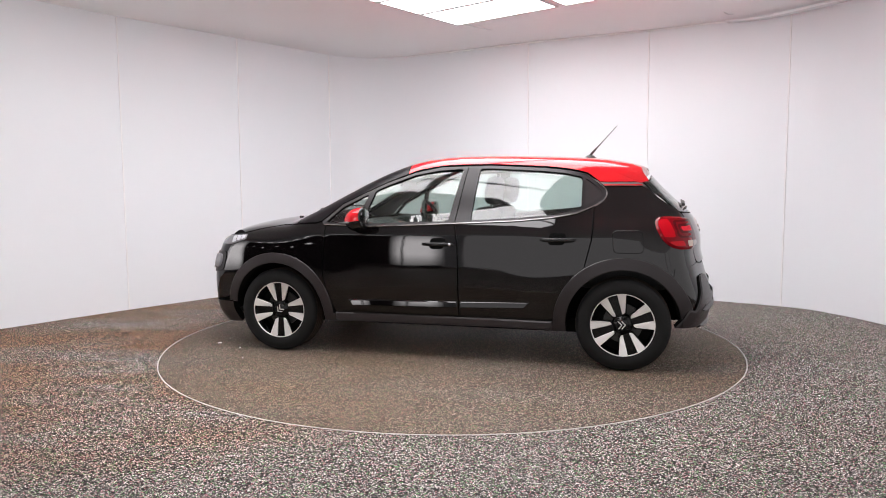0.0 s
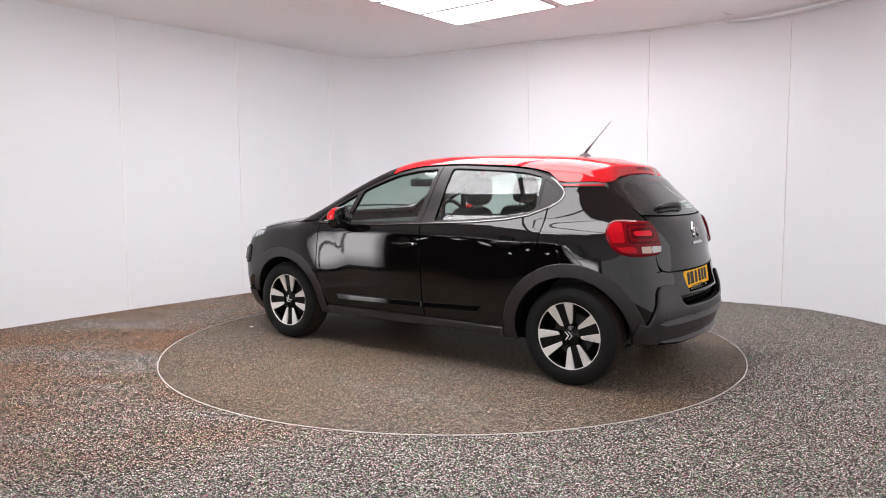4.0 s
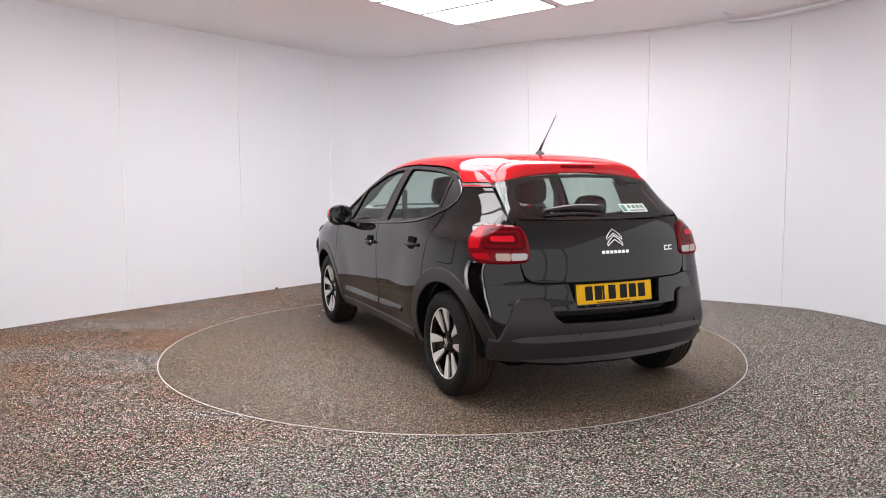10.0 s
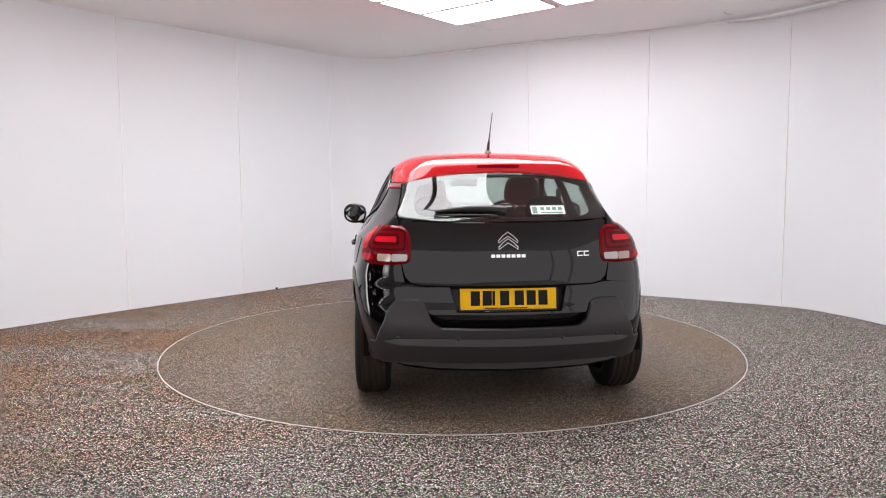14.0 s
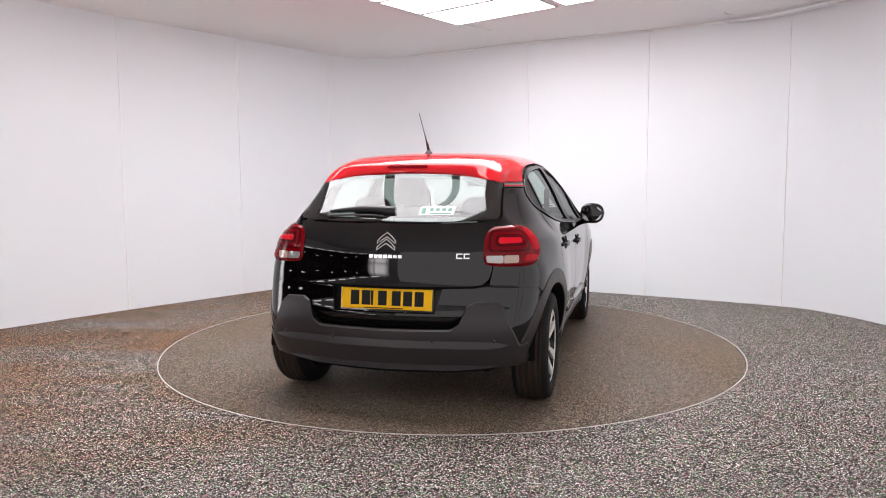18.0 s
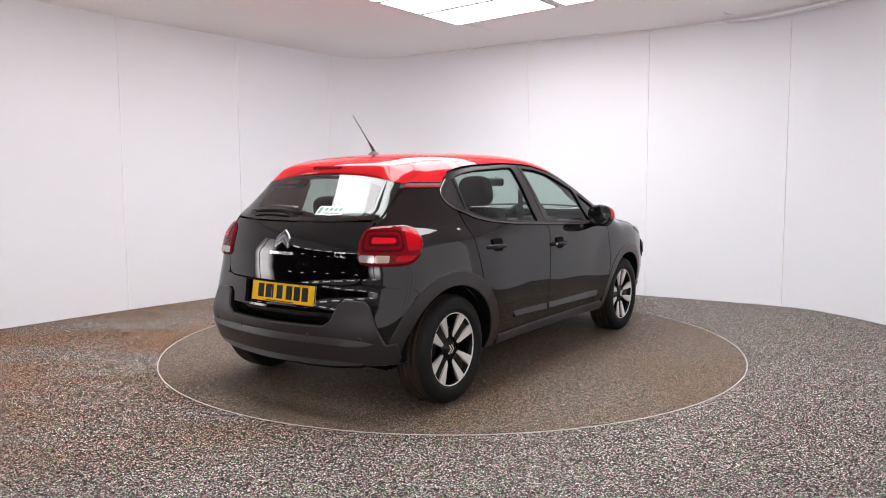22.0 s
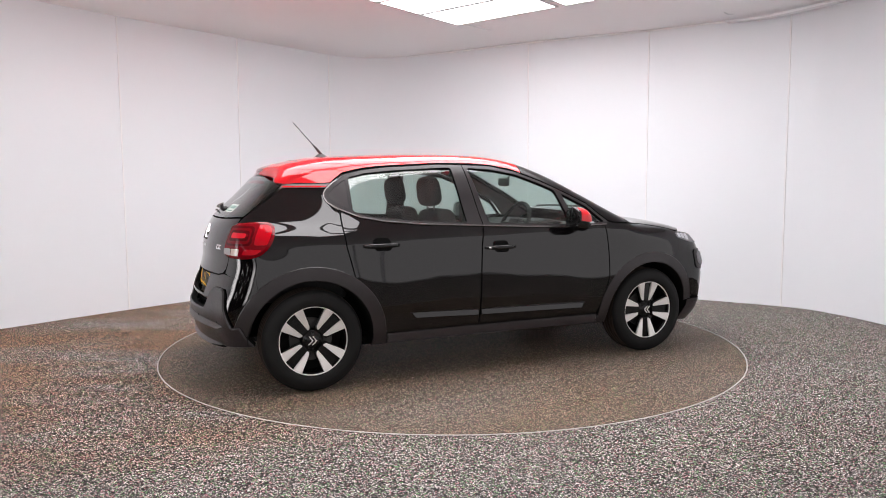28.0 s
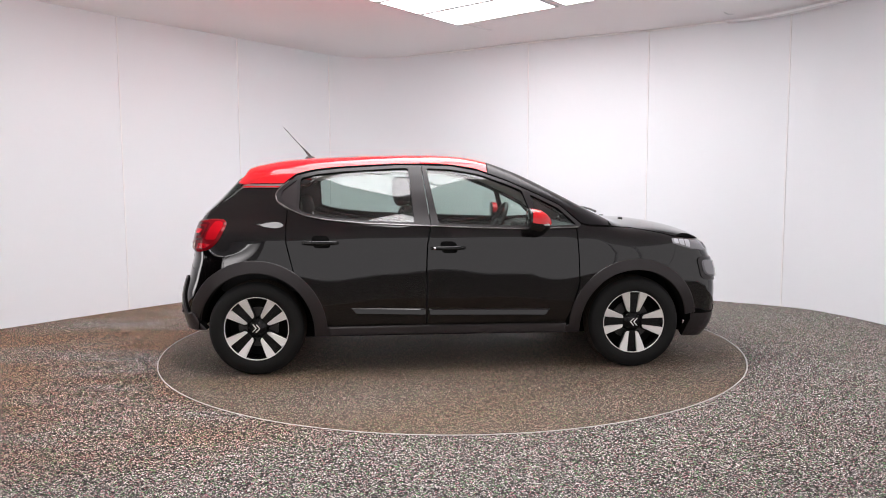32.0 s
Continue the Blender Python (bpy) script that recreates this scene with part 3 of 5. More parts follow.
def wrap_rays(uv):
    """Chart round the body: u runs along the left side and round both ends past the middle, v is the height."""
    uv = np.asarray(uv, float)
    u, v = uv[:, 0], uv[:, 1]
    far = np.abs(u) > MIDDLE
    u = np.where(far, np.sign(u) * 2 * MIDDLE - u, u)
    a = np.clip((PIV_R - u) / ARC, 0, math.pi / 2) - np.clip((u - PIV_F) / ARC, 0, math.pi / 2)
    x0 = np.clip(u, PIV_R, PIV_F)
    over = np.clip(PIV_R - QUARTER - u, 0, None) + np.clip(u - PIV_F - QUARTER, 0, None)
    flip = np.where(far, -1.0, 1.0)
    O = np.stack([x0, (PIV_Y - over) * flip, v], -1)
    D = np.stack([-np.sin(a), np.cos(a) * flip, 0 * a], -1)
    return O, D


def wrap_of(p):
    x, y, z = p
    if PIV_R <= x <= PIV_F:
        return (x, z)
    sgn, piv = (-1, PIV_R) if x < PIV_R else (1, PIV_F)
    d, ay = abs(x - piv), abs(y)
    u = piv + sgn * (ARC * math.atan2(d, ay - PIV_Y) if ay > PIV_Y else QUARTER + PIV_Y - ay)
    return (u if y >= 0 else sgn * 2 * MIDDLE - u, z)


def pivot_z(x):
    return np.minimum(0.95, TOP(x) - 0.28)


def over_rays(uv):
    """Chart over the top: u runs along the car, v across it, from side to side."""
    uv = np.asarray(uv, float)
    x, s = uv[:, 0], uv[:, 1]
    a = np.clip((np.abs(s) - 0.25) / 0.5, 0, math.pi / 2)
    sg = np.sign(s)
    O = np.stack([x, np.clip(s, -0.25, 0.25), pivot_z(x)], -1)
    D = np.stack([0 * a, sg * np.sin(a), np.cos(a)], -1)
    return O, D


def over_of(p):
    x, y, z = p
    ay = abs(y)
    if ay <= 0.25:
        return (x, y)
    a = math.atan2(ay - 0.25, z - float(pivot_z(x)))
    return (x, math.copysign(0.25 + 0.5 * a, y))


def side_pt(x, z):
    return meet([(x, 0.1, z)], [(0, 1, 0)])[0]


def rear_pt(y, z):
    return meet([(-1.0, y, z)], [(-1, 0, 0)])[0]


def nose_pt(y, z):
    return meet([(1.2, y, z)], [(1, 0, 0)])[0]


def S(x, z):
    return wrap_of(side_pt(x, z))


def R(y, z):
    return wrap_of(rear_pt(y, z))


def N(y, z):
    return wrap_of(nose_pt(y, z))


def So(x, z):
    return over_of(side_pt(x, z))


def To(x, y):
    return over_of(meet([(x, y, float(pivot_z(x)))], [(0, 0, 1)])[0])


def dense(poly, step=0.03):
    out = []
    n = len(poly)
    for i in range(n):
        a, b = np.array(poly[i]), np.array(poly[(i + 1) % n])
        k = max(1, int(np.hypot(*(b - a)) / step + 0.5))
        out += [tuple(a + (b - a) * j / k) for j in range(k)]
    return out


def rounded(poly, r, n=4):
    """Rounds the corners of a closed outline."""
    out = []
    m = len(poly)
    for i in range(m):
        a, b, c = (np.array(poly[(i + k) % m], float) for k in (-1, 0, 1))
        d0, d1 = np.hypot(*(a - b)), np.hypot(*(c - b))
        q = min(r, d0 * 0.45, d1 * 0.45)
        p0, p1 = b + (a - b) / d0 * q, b + (c - b) / d1 * q
        for k in range(n + 1):
            t = k / n
            out.append(tuple((1 - t) ** 2 * p0 + 2 * t * (1 - t) * b + t * t * p1))
    return out


def inside(pts, loops):
    """Which points lie inside an outline with holes."""
    x, y = pts[:, 0], pts[:, 1]
    odd = np.zeros(len(pts), bool)
    for l in loops:
        a = np.array(l)
        b = np.roll(a, -1, axis=0)
        for (x0, y0), (x1, y1) in zip(a, b):
            if y0 != y1:
                odd ^= ((y0 > y) != (y1 > y)) & (x < x0 + (y - y0) / (y1 - y0) * (x1 - x0))
    return odd


def panel_bm(loops, chart="wrap", off=0.0, thick=0.025, step=0.045, mirror=False, bevel=0.0, drop=None, tilt=None):
    """A sheet cut to an outline and holes in a chart, laid on the skin, off metres proud, its edge eased by bevel and turned in by thick."""
    rays = wrap_rays if chart == "wrap" else over_rays
    outer = [dense(l, step) for l in loops]
    drop = bevel if drop is None else drop
    top_loops = outer
    if bevel:
        top_loops = [inset(l, bevel if i == 0 else -bevel) for i, l in enumerate(outer)]
    flat, edges = [], []
    for l in top_loops:
        k = len(flat)
        flat += [tuple(q) for q in l]
        edges += [(k + i, k + (i + 1) % len(l)) for i in range(len(l))]
    nb = len(flat)
    ring = np.array(flat)
    lo, hi = ring.min(0), ring.max(0)
    gx, gy = np.meshgrid(np.arange(lo[0] + step / 2, hi[0], step), np.arange(lo[1] + step / 2, hi[1], step))
    grid = np.stack([gx.ravel(), gy.ravel()], -1)
    if len(grid):
        grid = grid[inside(grid, top_loops)]
    if len(grid):
        near = np.array([np.min(np.sum((ring - q) ** 2, axis=1)) for q in grid])
        grid = grid[near > (0.45 * step) ** 2]
    flat += [tuple(q) for q in grid]
    res = geometry.delaunay_2d_cdt([Vector(q) for q in flat], edges, [], 0, 1e-7)
    pts = np.array([tuple(q) for q in res[0]])
    tris = np.array([tuple(f) for f in res[2]])
    tris = tris[inside(pts[tris].mean(axis=1), top_loops)]
    both_loops = top_loops + (outer if bevel else [])
    rim = np.array([q for l in both_loops for q in l])
    allp = np.concatenate([pts, rim])
    P = meet(*rays(allp))
    e = 1e-3
    G = np.stack([skin(P[:, 0] + e, P[:, 1], P[:, 2]) - skin(P[:, 0] - e, P[:, 1], P[:, 2]),
                  skin(P[:, 0], P[:, 1] + e, P[:, 2]) - skin(P[:, 0], P[:, 1] - e, P[:, 2]),
                  skin(P[:, 0], P[:, 1], P[:, 2] + e) - skin(P[:, 0], P[:, 1], P[:, 2] - e)], -1)
    G /= np.linalg.norm(G, axis=1)[:, None]
    top = P + G * off
    if tilt:
        top = top + G * ((tilt[0] - P[:, 2]) * tilt[1])[:, None]
        G = G + np.array((0, 0, tilt[1]))
        G /= np.linalg.norm(G, axis=1)[:, None]
    n0 = len(pts)
    bm = bmesh.new()
    lay = bm.verts.layers.float_vector.new("skin_normal")
    V = [bm.verts.new(q) for q in top[:n0]]
    for v, g in zip(V, G):
        v[lay] = g * (1, -1, 1) if mirror else g
    nrm = np.cross(top[tris[:, 1]] - top[tris[:, 0]], top[tris[:, 2]] - top[tris[:, 0]])
    flip = np.sum(nrm * G[tris[:, 0]], axis=1) < 0
    for t, f in zip(tris, flip):
        q = t[::-1] if f else t
        bm.faces.new([V[k] for k in q]).smooth = True
    starts = np.cumsum([0] + [len(l) for l in both_loops]) + n0
    m = len(top_loops)
    for i, l in enumerate(top_loops):
        n = len(l)
        a0 = starts[i]
        rows = [[bm.verts.new(top[a0 + k]) for k in range(n)]]
        if bevel:
            b0 = starts[i + m]
            rows.append([bm.verts.new(top[b0 + k] - G[b0 + k] * drop) for k in range(n)])
            rows.append([bm.verts.new(top[b0 + k] - G[b0 + k] * (drop + thick)) for k in range(n)])
        else:
            rows.append([bm.verts.new(top[a0 + k] - G[a0 + k] * thick) for k in range(n)])
        area = sum(l[k - 1][0] * l[k][1] - l[k][0] * l[k - 1][1] for k in range(n))
        for r, t in zip(rows, rows[1:]):
            for k in range(n):
                j = (k + 1) % n
                bm.faces.new((r[k], r[j], t[j], t[k])).material_index = 1 if t is rows[-1] else 0
    if mirror:
        for v in bm.verts:
            v.co.y = -v.co.y
        bmesh.ops.reverse_faces(bm, faces=bm.faces[:])
    return bm


def sheet(name, outline, material, parent, label="", chart="wrap", off=0.0, thick=0.025, step=0.045, holes=(), mirror=False, bevel=0.0, drop=None, tilt=None):
    bm = panel_bm([outline, *holes], chart, off, thick, step, mirror, bevel, drop, tilt)
    ob = part(name, bm, material, parent, label)
    ob.data.materials.append(M_UNDER)
    skin_normals(ob.data)
    return ob


def skin_normals(me):
    """Lets the panel's outer face take the smooth skin's own normals."""
    n = len(me.vertices)
    g = np.zeros(n * 3, np.float32)
    me.attributes["skin_normal"].data.foreach_get("vector", g)
    g = g.reshape(n, 3)
    out = [None] * len(me.loops)
    for p in me.polygons:
        for k in p.loop_indices:
            out[k] = tuple(g[me.loops[k].vertex_index]) if p.use_smooth else tuple(p.normal)
    me.normals_split_custom_set(out)


def inset(poly, d):
    """Moves a closed outline inwards by d."""
    n = len(poly)
    area = sum(poly[i - 1][0] * poly[i][1] - poly[i][0] * poly[i - 1][1] for i in range(n))
    sg = 1 if area > 0 else -1
    out = []
    for i in range(n):
        a, b, c = (np.array(poly[(i + k) % n], float) for k in (-1, 0, 1))
        e0, e1 = b - a, c - b
        e0, e1 = e0 / (np.hypot(*e0) + 1e-9), e1 / (np.hypot(*e1) + 1e-9)
        n0, n1 = np.array((-e0[1], e0[0])) * sg, np.array((-e1[1], e1[0])) * sg
        m = n0 + n1
        m = m / max(0.5, (m @ m) / 2)
        out.append(tuple(b + m * d))
    return out


def arc(cx, cz, r, a0, a1, n=24):
    return [(cx + r * math.cos(radians(a0 + (a1 - a0) * k / n)), cz + r * math.sin(radians(a0 + (a1 - a0) * k / n))) for k in range(n + 1)]


def flipy(ob):
    """A mirror image of a part on the car's other side, on a mesh of its own."""
    c = ob.copy()
    c.data = ob.data.copy()
    for v in c.data.vertices:
        v.co.y = -v.co.y
    c.data.flip_normals()
    at = c.data.attributes.get("skin_normal")
    if at:
        for q in at.data:
            v = q.vector
            q.vector = (v[0], -v[1], v[2])
        c.data.update()
        skin_normals(c.data)
    scene.collection.objects.link(c)
    return c


ARCH_R, ARCH_F = 0.462, 0.448


def sides(points, fn):
    return [fn(*p) for p in points]


def mirrored(points):
    """Closes an outline given from one side to the middle, as (y, z), with its mirror image."""
    return points + [(-y, z) for y, z in reversed(points)]


# window line of the left side, x and z, from its front lower corner over the rear
DLO = [(0.90, 0.985), (0.876, 0.962), (0.53, 0.957), (-0.10, 0.982), (-0.55, 1.003), (-0.80, 1.027), (-0.95, 1.055), (-1.04, 1.092), (-1.105, 1.130),
       (-1.138, 1.165), (-1.142, 1.205), (-1.10, 1.250), (-1.01, 1.318), (-0.88, 1.350), (-0.72, 1.368), (-0.34, 1.389), (-0.10, 1.388),
       (0.04, 1.380), (0.23, 1.343), (0.42, 1.275), (0.61, 1.188), (0.765, 1.112)]
GLASS_F = [(-0.060, 0.998), (0.590, 0.975), (0.515, 1.212), (0.41, 1.257), (0.23, 1.323), (0.04, 1.358), (-0.135, 1.367)]
GLASS_Q = [(0.635, 0.974), (0.868, 0.984), (0.755, 1.092), (0.61, 1.166), (0.565, 1.186)]
GLASS_R = [(-0.222, 1.004), (-0.55, 1.022), (-0.79, 1.045), (-0.92, 1.068), (-0.985, 1.092), (-0.985, 1.303), (-0.87, 1.330), (-0.71, 1.347),
           (-0.34, 1.368), (-0.258, 1.369)]
TRIM_Q = [(-1.005, 1.105), (-1.07, 1.138), (-1.112, 1.170), (-1.117, 1.200), (-1.085, 1.238), (-1.005, 1.293)]


def build_body(car):
    """The shell: doors, wings, quarters, roof, tailgate, bumpers, cladding. Left-hand parts are mirrored."""
    pair = []

    def both(ob):
        pair.append(ob)
        return ob

    gap = 0.0018
    door_f = [(0.862, 0.962), (0.53, 0.952), (0.2, 0.963), (-0.112, 0.977), (-0.135, 0.86), (-0.142, 0.70), (-0.142, 0.325), (0.795, 0.325), (0.842, 0.45),
              (0.878, 0.60), (0.872, 0.78)]
    fd = both(sheet("front_door", inset(sides(door_f, S), gap), M_PAINT, car, "gloss black front door skin"))
    door_r = ([(-0.118, 0.977), (-0.55, 0.998), (-0.80, 1.022), (-0.95, 1.050), (-1.062, 1.098), (-1.066, 0.98), (-1.058, 0.88), (-1.036, 0.79), (-1.012, 0.69)]
              + arc(-WX, WZ, ARCH_R, 50, 5, 10) + [(-0.80, 0.325), (-0.148, 0.325), (-0.148, 0.70), (-0.141, 0.86)])
    rd = both(sheet("rear_door", inset(sides(door_r, S), gap), M_PAINT, car, "gloss black rear door skin"))
    # window frames in satin black
    fr_f = [(-0.108, 0.983), (-0.165, 1.387)] + [(0.04, 1.380), (0.23, 1.343), (0.42, 1.275), (0.61, 1.188), (0.765, 1.112), (0.90, 0.985), (0.876, 0.962), (0.53, 0.957)]
    o, h1, h2 = sides(fr_f, S), sides(GLASS_F, S), sides(GLASS_Q, S)
    o, h1, h2 = dense(o, 0.04), dense(rounded(h1, 0.02), 0.04), dense(rounded(h2, 0.015), 0.04)
    both(sheet("front_window_frame", o, M_TRIM, car, "satin black window surround", off=0.002, holes=[h1, h2]))
    tip = smooth_line([(-0.95, 1.055), (-1.04, 1.092), (-1.105, 1.130), (-1.138, 1.165), (-1.142, 1.205), (-1.10, 1.250), (-1.01, 1.318)], 5)
    fr_r = [(-0.114, 0.983), (-0.55, 1.003), (-0.80, 1.027)] + tip + [ (-0.88, 1.350), (-0.72, 1.368), (-0.34, 1.389), (-0.171, 1.387)]
    o, h1, h2 = sides(fr_r, S), sides(GLASS_R, S), sides(TRIM_Q, S)
    o, h1, h2 = dense(o, 0.04), dense(rounded(h1, 0.02), 0.04), dense(rounded(h2, 0.015), 0.04)
    both(sheet("rear_window_frame", o, M_TRIM, car, "satin black window surround", off=0.002, holes=[h1, h2]))
    both(sheet("pillar_trim", rounded(sides(TRIM_Q, S), 0.012), M_PLAST, car, "dark grey plastic blanking panel", off=-0.004, thick=0.008))
    for nm, gl in (("front_window", GLASS_F), ("vent_window", GLASS_Q), ("rear_door_window", GLASS_R)):
        both(sheet(nm, rounded(inset(sides(gl, S), -0.006), 0.02), M_GLASS, car, "clear side window glass", off=-0.008, thick=0.003))
    # bright strip along the belt
    belt = [(0.88, 0.961), (0.53, 0.952), (0.2, 0.963), (-0.112, 0.977), (-0.55, 0.998), (-0.80, 1.022), (-0.95, 1.050), (-1.055, 1.094), (-1.115, 1.132)]
    lo = sides(belt, S)
    both(sheet("belt_strip", lo + [(u, v + 0.009) for u, v in reversed(lo)], M_BELT, car, "satin metal waistline strip", off=0.008, thick=0.01, bevel=0.002))
    tip = [p for p in tip if p[0] < -1.06]
    edge = tip + inset(tip + [(-0.9, 1.19)], -0.009)[:-1][::-1]
    both(sheet("window_edge", sides(edge, S), M_BELT, car, "satin metal edge behind the side window", off=0.006, thick=0.008, bevel=0.002, step=0.02))
    # front wing
    wing = ([(0.884, 0.60), (0.878, 0.78), (0.868, 0.962), (0.905, 0.985), (0.95, 0.972), (1.10, 0.964), (1.25, 0.955), (1.40, 0.930), (1.50, 0.907), (1.540, 0.896)]
            + [(1.548, 0.85), (1.530, 0.76)] + arc(WX, WZ, ARCH_F, 61, 148, 16) + [(0.862, 0.50)])
    both(sheet("front_wing", inset(sides(wing, S), 0.0005), M_PAINT, car, "gloss black front wing"))
    # quarter panel
    qp = ([S(-1.142, 1.234), S(-1.147, 1.19), S(-1.138, 1.158), S(-1.108, 1.124), S(-1.07, 1.100), S(-1.072, 0.98), S(-1.064, 0.88), S(-1.042, 0.79), S(-1.018, 0.695)]
          + sides(arc(-WX, WZ, ARCH_R, 56, 128, 12), S)
          + [S(-1.595, 0.70), R(0.66, 0.712), R(0.56, 0.722), R(0.575, 0.80), R(0.575, 0.90), R(0.578, 1.02), R(0.593, 1.06), R(0.585, 1.15), R(0.570, 1.234)])
    both(sheet("quarter_panel", inset(qp, 0.0005), M_PAINT, car, "gloss black rear quarter panel", step=0.014))
    strip = [S(-1.13, 1.238), S(-1.098, 1.266), R(0.562, 1.266), R(0.569, 1.238)]
    both(sheet("pillar_strip", inset(dense(strip, 0.03), gap), M_STRIPE, car, "satin grey strip across the rear pillar", off=0.001))
    back = [S(-1.12, 1.240), S(-1.06, 1.31), R(0.53, 1.30), R(0.55, 1.240)]
    both(sheet("pillar_liner", dense(back, 0.03), M_STRIPE, car, off=-0.008, thick=0.003))
    line = [S(-1.13, 1.243), S(-1.122, 1.251), R(0.565, 1.251), R(0.567, 1.243)]
    both(sheet("red_line", dense(line, 0.03), M_RED, car, "thin red accent line", off=0.003, thick=0.003))
    # roof
    rail = [(0.285, 1.336), (0.20, 1.366), (0.04, 1.393), (-0.10, 1.401), (-0.34, 1.402), (-0.72, 1.382), (-0.88, 1.365), (-1.015, 1.334), (-1.075, 1.290), (-1.098, 1.271)]
    left = [So(x, z) for x, z in rail] + [So(x, 1.269) for x in (-1.14, -1.18, -1.22, -1.26, -1.30)] + [over_of(rear_pt(0.560, 1.271)), To(-1.325, 0.53), To(-1.243, 0.42), To(-1.225, 0.25), To(-1.215, 0.0)]
    front = [To(0.335, 0.0), To(0.33, 0.2), To(0.30, 0.38)]
    out = front + left
    out = out + [(u, -v) for u, v in reversed(out)]
    out = [p for i, p in enumerate(out) if np.hypot(p[0] - out[i - 1][0], p[1] - out[i - 1][1]) > 1e-4]
    sheet("roof", inset(out, 0.002), M_RED, car, "glossy red painted roof", chart="over", thick=0.02)
    # screen pillars and windscreen
    apil = [So(0.289, 1.334)] + [So(x, z + 0.006) for x, z in ((0.42, 1.277), (0.61, 1.190), (0.765, 1.114), (0.905, 0.988), (0.955, 0.975), (1.10, 0.967))]
    screen = [To(1.14, 0.0), To(1.12, 0.25), To(1.06, 0.46), To(0.975, 0.565), To(0.72, 0.520), To(0.50, 0.485), To(0.37, 0.46), To(0.322, 0.38), To(0.335, 0.2), To(0.345, 0.0)]
    apil += [To(1.13, 0.60), To(0.985, 0.577), To(0.72, 0.532), To(0.50, 0.497), To(0.36, 0.472), To(0.306, 0.385)]
    both(sheet("screen_pillar", inset(apil, 0.002), M_PILLAR, car, "black windscreen pillar", chart="over"))
    both(sheet("pillar_lining", inset(apil, 0.012), M_LINER, car, "pale grey inner pillar lining", chart="over", off=-0.032, thick=0.004))
    sc = screen + [(u, -v) for u, v in reversed(screen)]
    sc = [p for i, p in enumerate(sc) if np.hypot(p[0] - sc[i - 1][0], p[1] - sc[i - 1][1]) > 1e-4]
    sheet("windscreen", inset(sc, 0.002), M_GLASS, car, "clear windscreen", chart="over", thick=0.004, off=-0.003)
    # bonnet
    bon = [To(1.155, 0.0), To(1.14, 0.25), To(1.09, 0.46), To(1.05, 0.60), To(1.11, 0.66)] + [So(x, z + 0.006) for x, z in ((1.12, 0.964), (1.25, 0.954), (1.40, 0.929), (1.50, 0.906), (1.56, 0.892))]
    bon += [To(1.72, 0.62), To(1.84, 0.50), To(1.93, 0.30), To(1.965, 0.0)]
    bb = bon + [(u, -v) for u, v in reversed(bon)]
    bb = [p for i, p in enumerate(bb) if np.hypot(p[0] - bb[i - 1][0], p[1] - bb[i - 1][1]) > 1e-4]
    sheet("bonnet", inset(bb, 0.002), M_PAINT, car, "gloss black bonnet", chart="over")
    # tailgate
    hatch = mirrored([(0.0, 1.045), (0.30, 1.047), (0.572, 1.056), (0.568, 1.02), (0.57, 0.80), (0.556, 0.752), (0.525, 0.722), (0.47, 0.712), (0.0, 0.710)])
    hatch = [p for i, p in enumerate(hatch) if p != hatch[i - 1]]
    gate = sheet("tailgate", inset([R(*p) for p in hatch], gap), M_PAINT, car, "gloss black tailgate", step=0.035)
    gl = mirrored([(0.0, 1.322), (0.2, 1.317), (0.4, 1.300), (0.552, 1.268), (0.578, 1.15), (0.586, 1.065), (0.30, 1.052), (0.0, 1.050)])
    gl = [p for i, p in enumerate(gl) if p != gl[i - 1]]
    sheet("rear_window", inset([R(*p) for p in gl], 0.002), M_GLASSD, gate, "tinted rear window", thick=0.004)
    bord = [R(*p) for p in gl]
    hole = [R(*p) for p in mirrored([(0.0, 1.300), (0.2, 1.296), (0.36, 1.283), (0.475, 1.250), (0.505, 1.15), (0.49, 1.10), (0.44, 1.082), (0.0, 1.075)])]
    hole = [p for i, p in enumerate(hole) if p != hole[i - 1]]
    bord, hole = dense(inset(bord, 0.004), 0.04), dense(rounded(hole, 0.03), 0.04)
    sheet("window_border", bord, M_GLOSSB, gate, "black ceramic border of the rear window", off=-0.006, thick=0.002, holes=[hole])
    # painted rear bumper with the plate's notch
    bum = [R(0.0, 0.574), R(0.285, 0.574), R(0.318, 0.704), R(0.47, 0.706), R(0.545, 0.718), R(0.66, 0.709), S(-1.598, 0.697)] + sides(arc(-WX, WZ, ARCH_R, 134, 170, 8), S) + [
        R(0.70, 0.375), R(0.63, 0.50), R(0.585, 0.59), R(0.47, 0.60), R(0.42, 0.562), R(0.0, 0.560)]
    bb = bum + [(-2 * MIDDLE - u, v) for u, v in reversed(bum)]
    bb = [p for i, p in enumerate(bb) if np.hypot(p[0] - bb[i - 1][0], p[1] - bb[i - 1][1]) > 1e-4]
    bumper = sheet("rear_bumper", inset(bb, 0.0004), M_PAINT, car, "gloss black rear bumper", step=0.035)
    joint = [S(-1.52, 0.735), R(0.66, 0.745), R(0.585, 0.755), R(0.585, 0.69), R(0.66, 0.68), S(-1.60, 0.665)]
    both(sheet("bumper_joint", joint, M_PAINT, car, "", off=-0.004, thick=0.002, step=0.03))
    ring = sides(arc(-WX, WZ, 0.53, 118, 171, 10) + arc(-WX, WZ, 0.445, 171, 118, 10), S)
    both(sheet("wing_return", ring, M_PAINT, car, "", off=-0.005, thick=0.002, step=0.03))
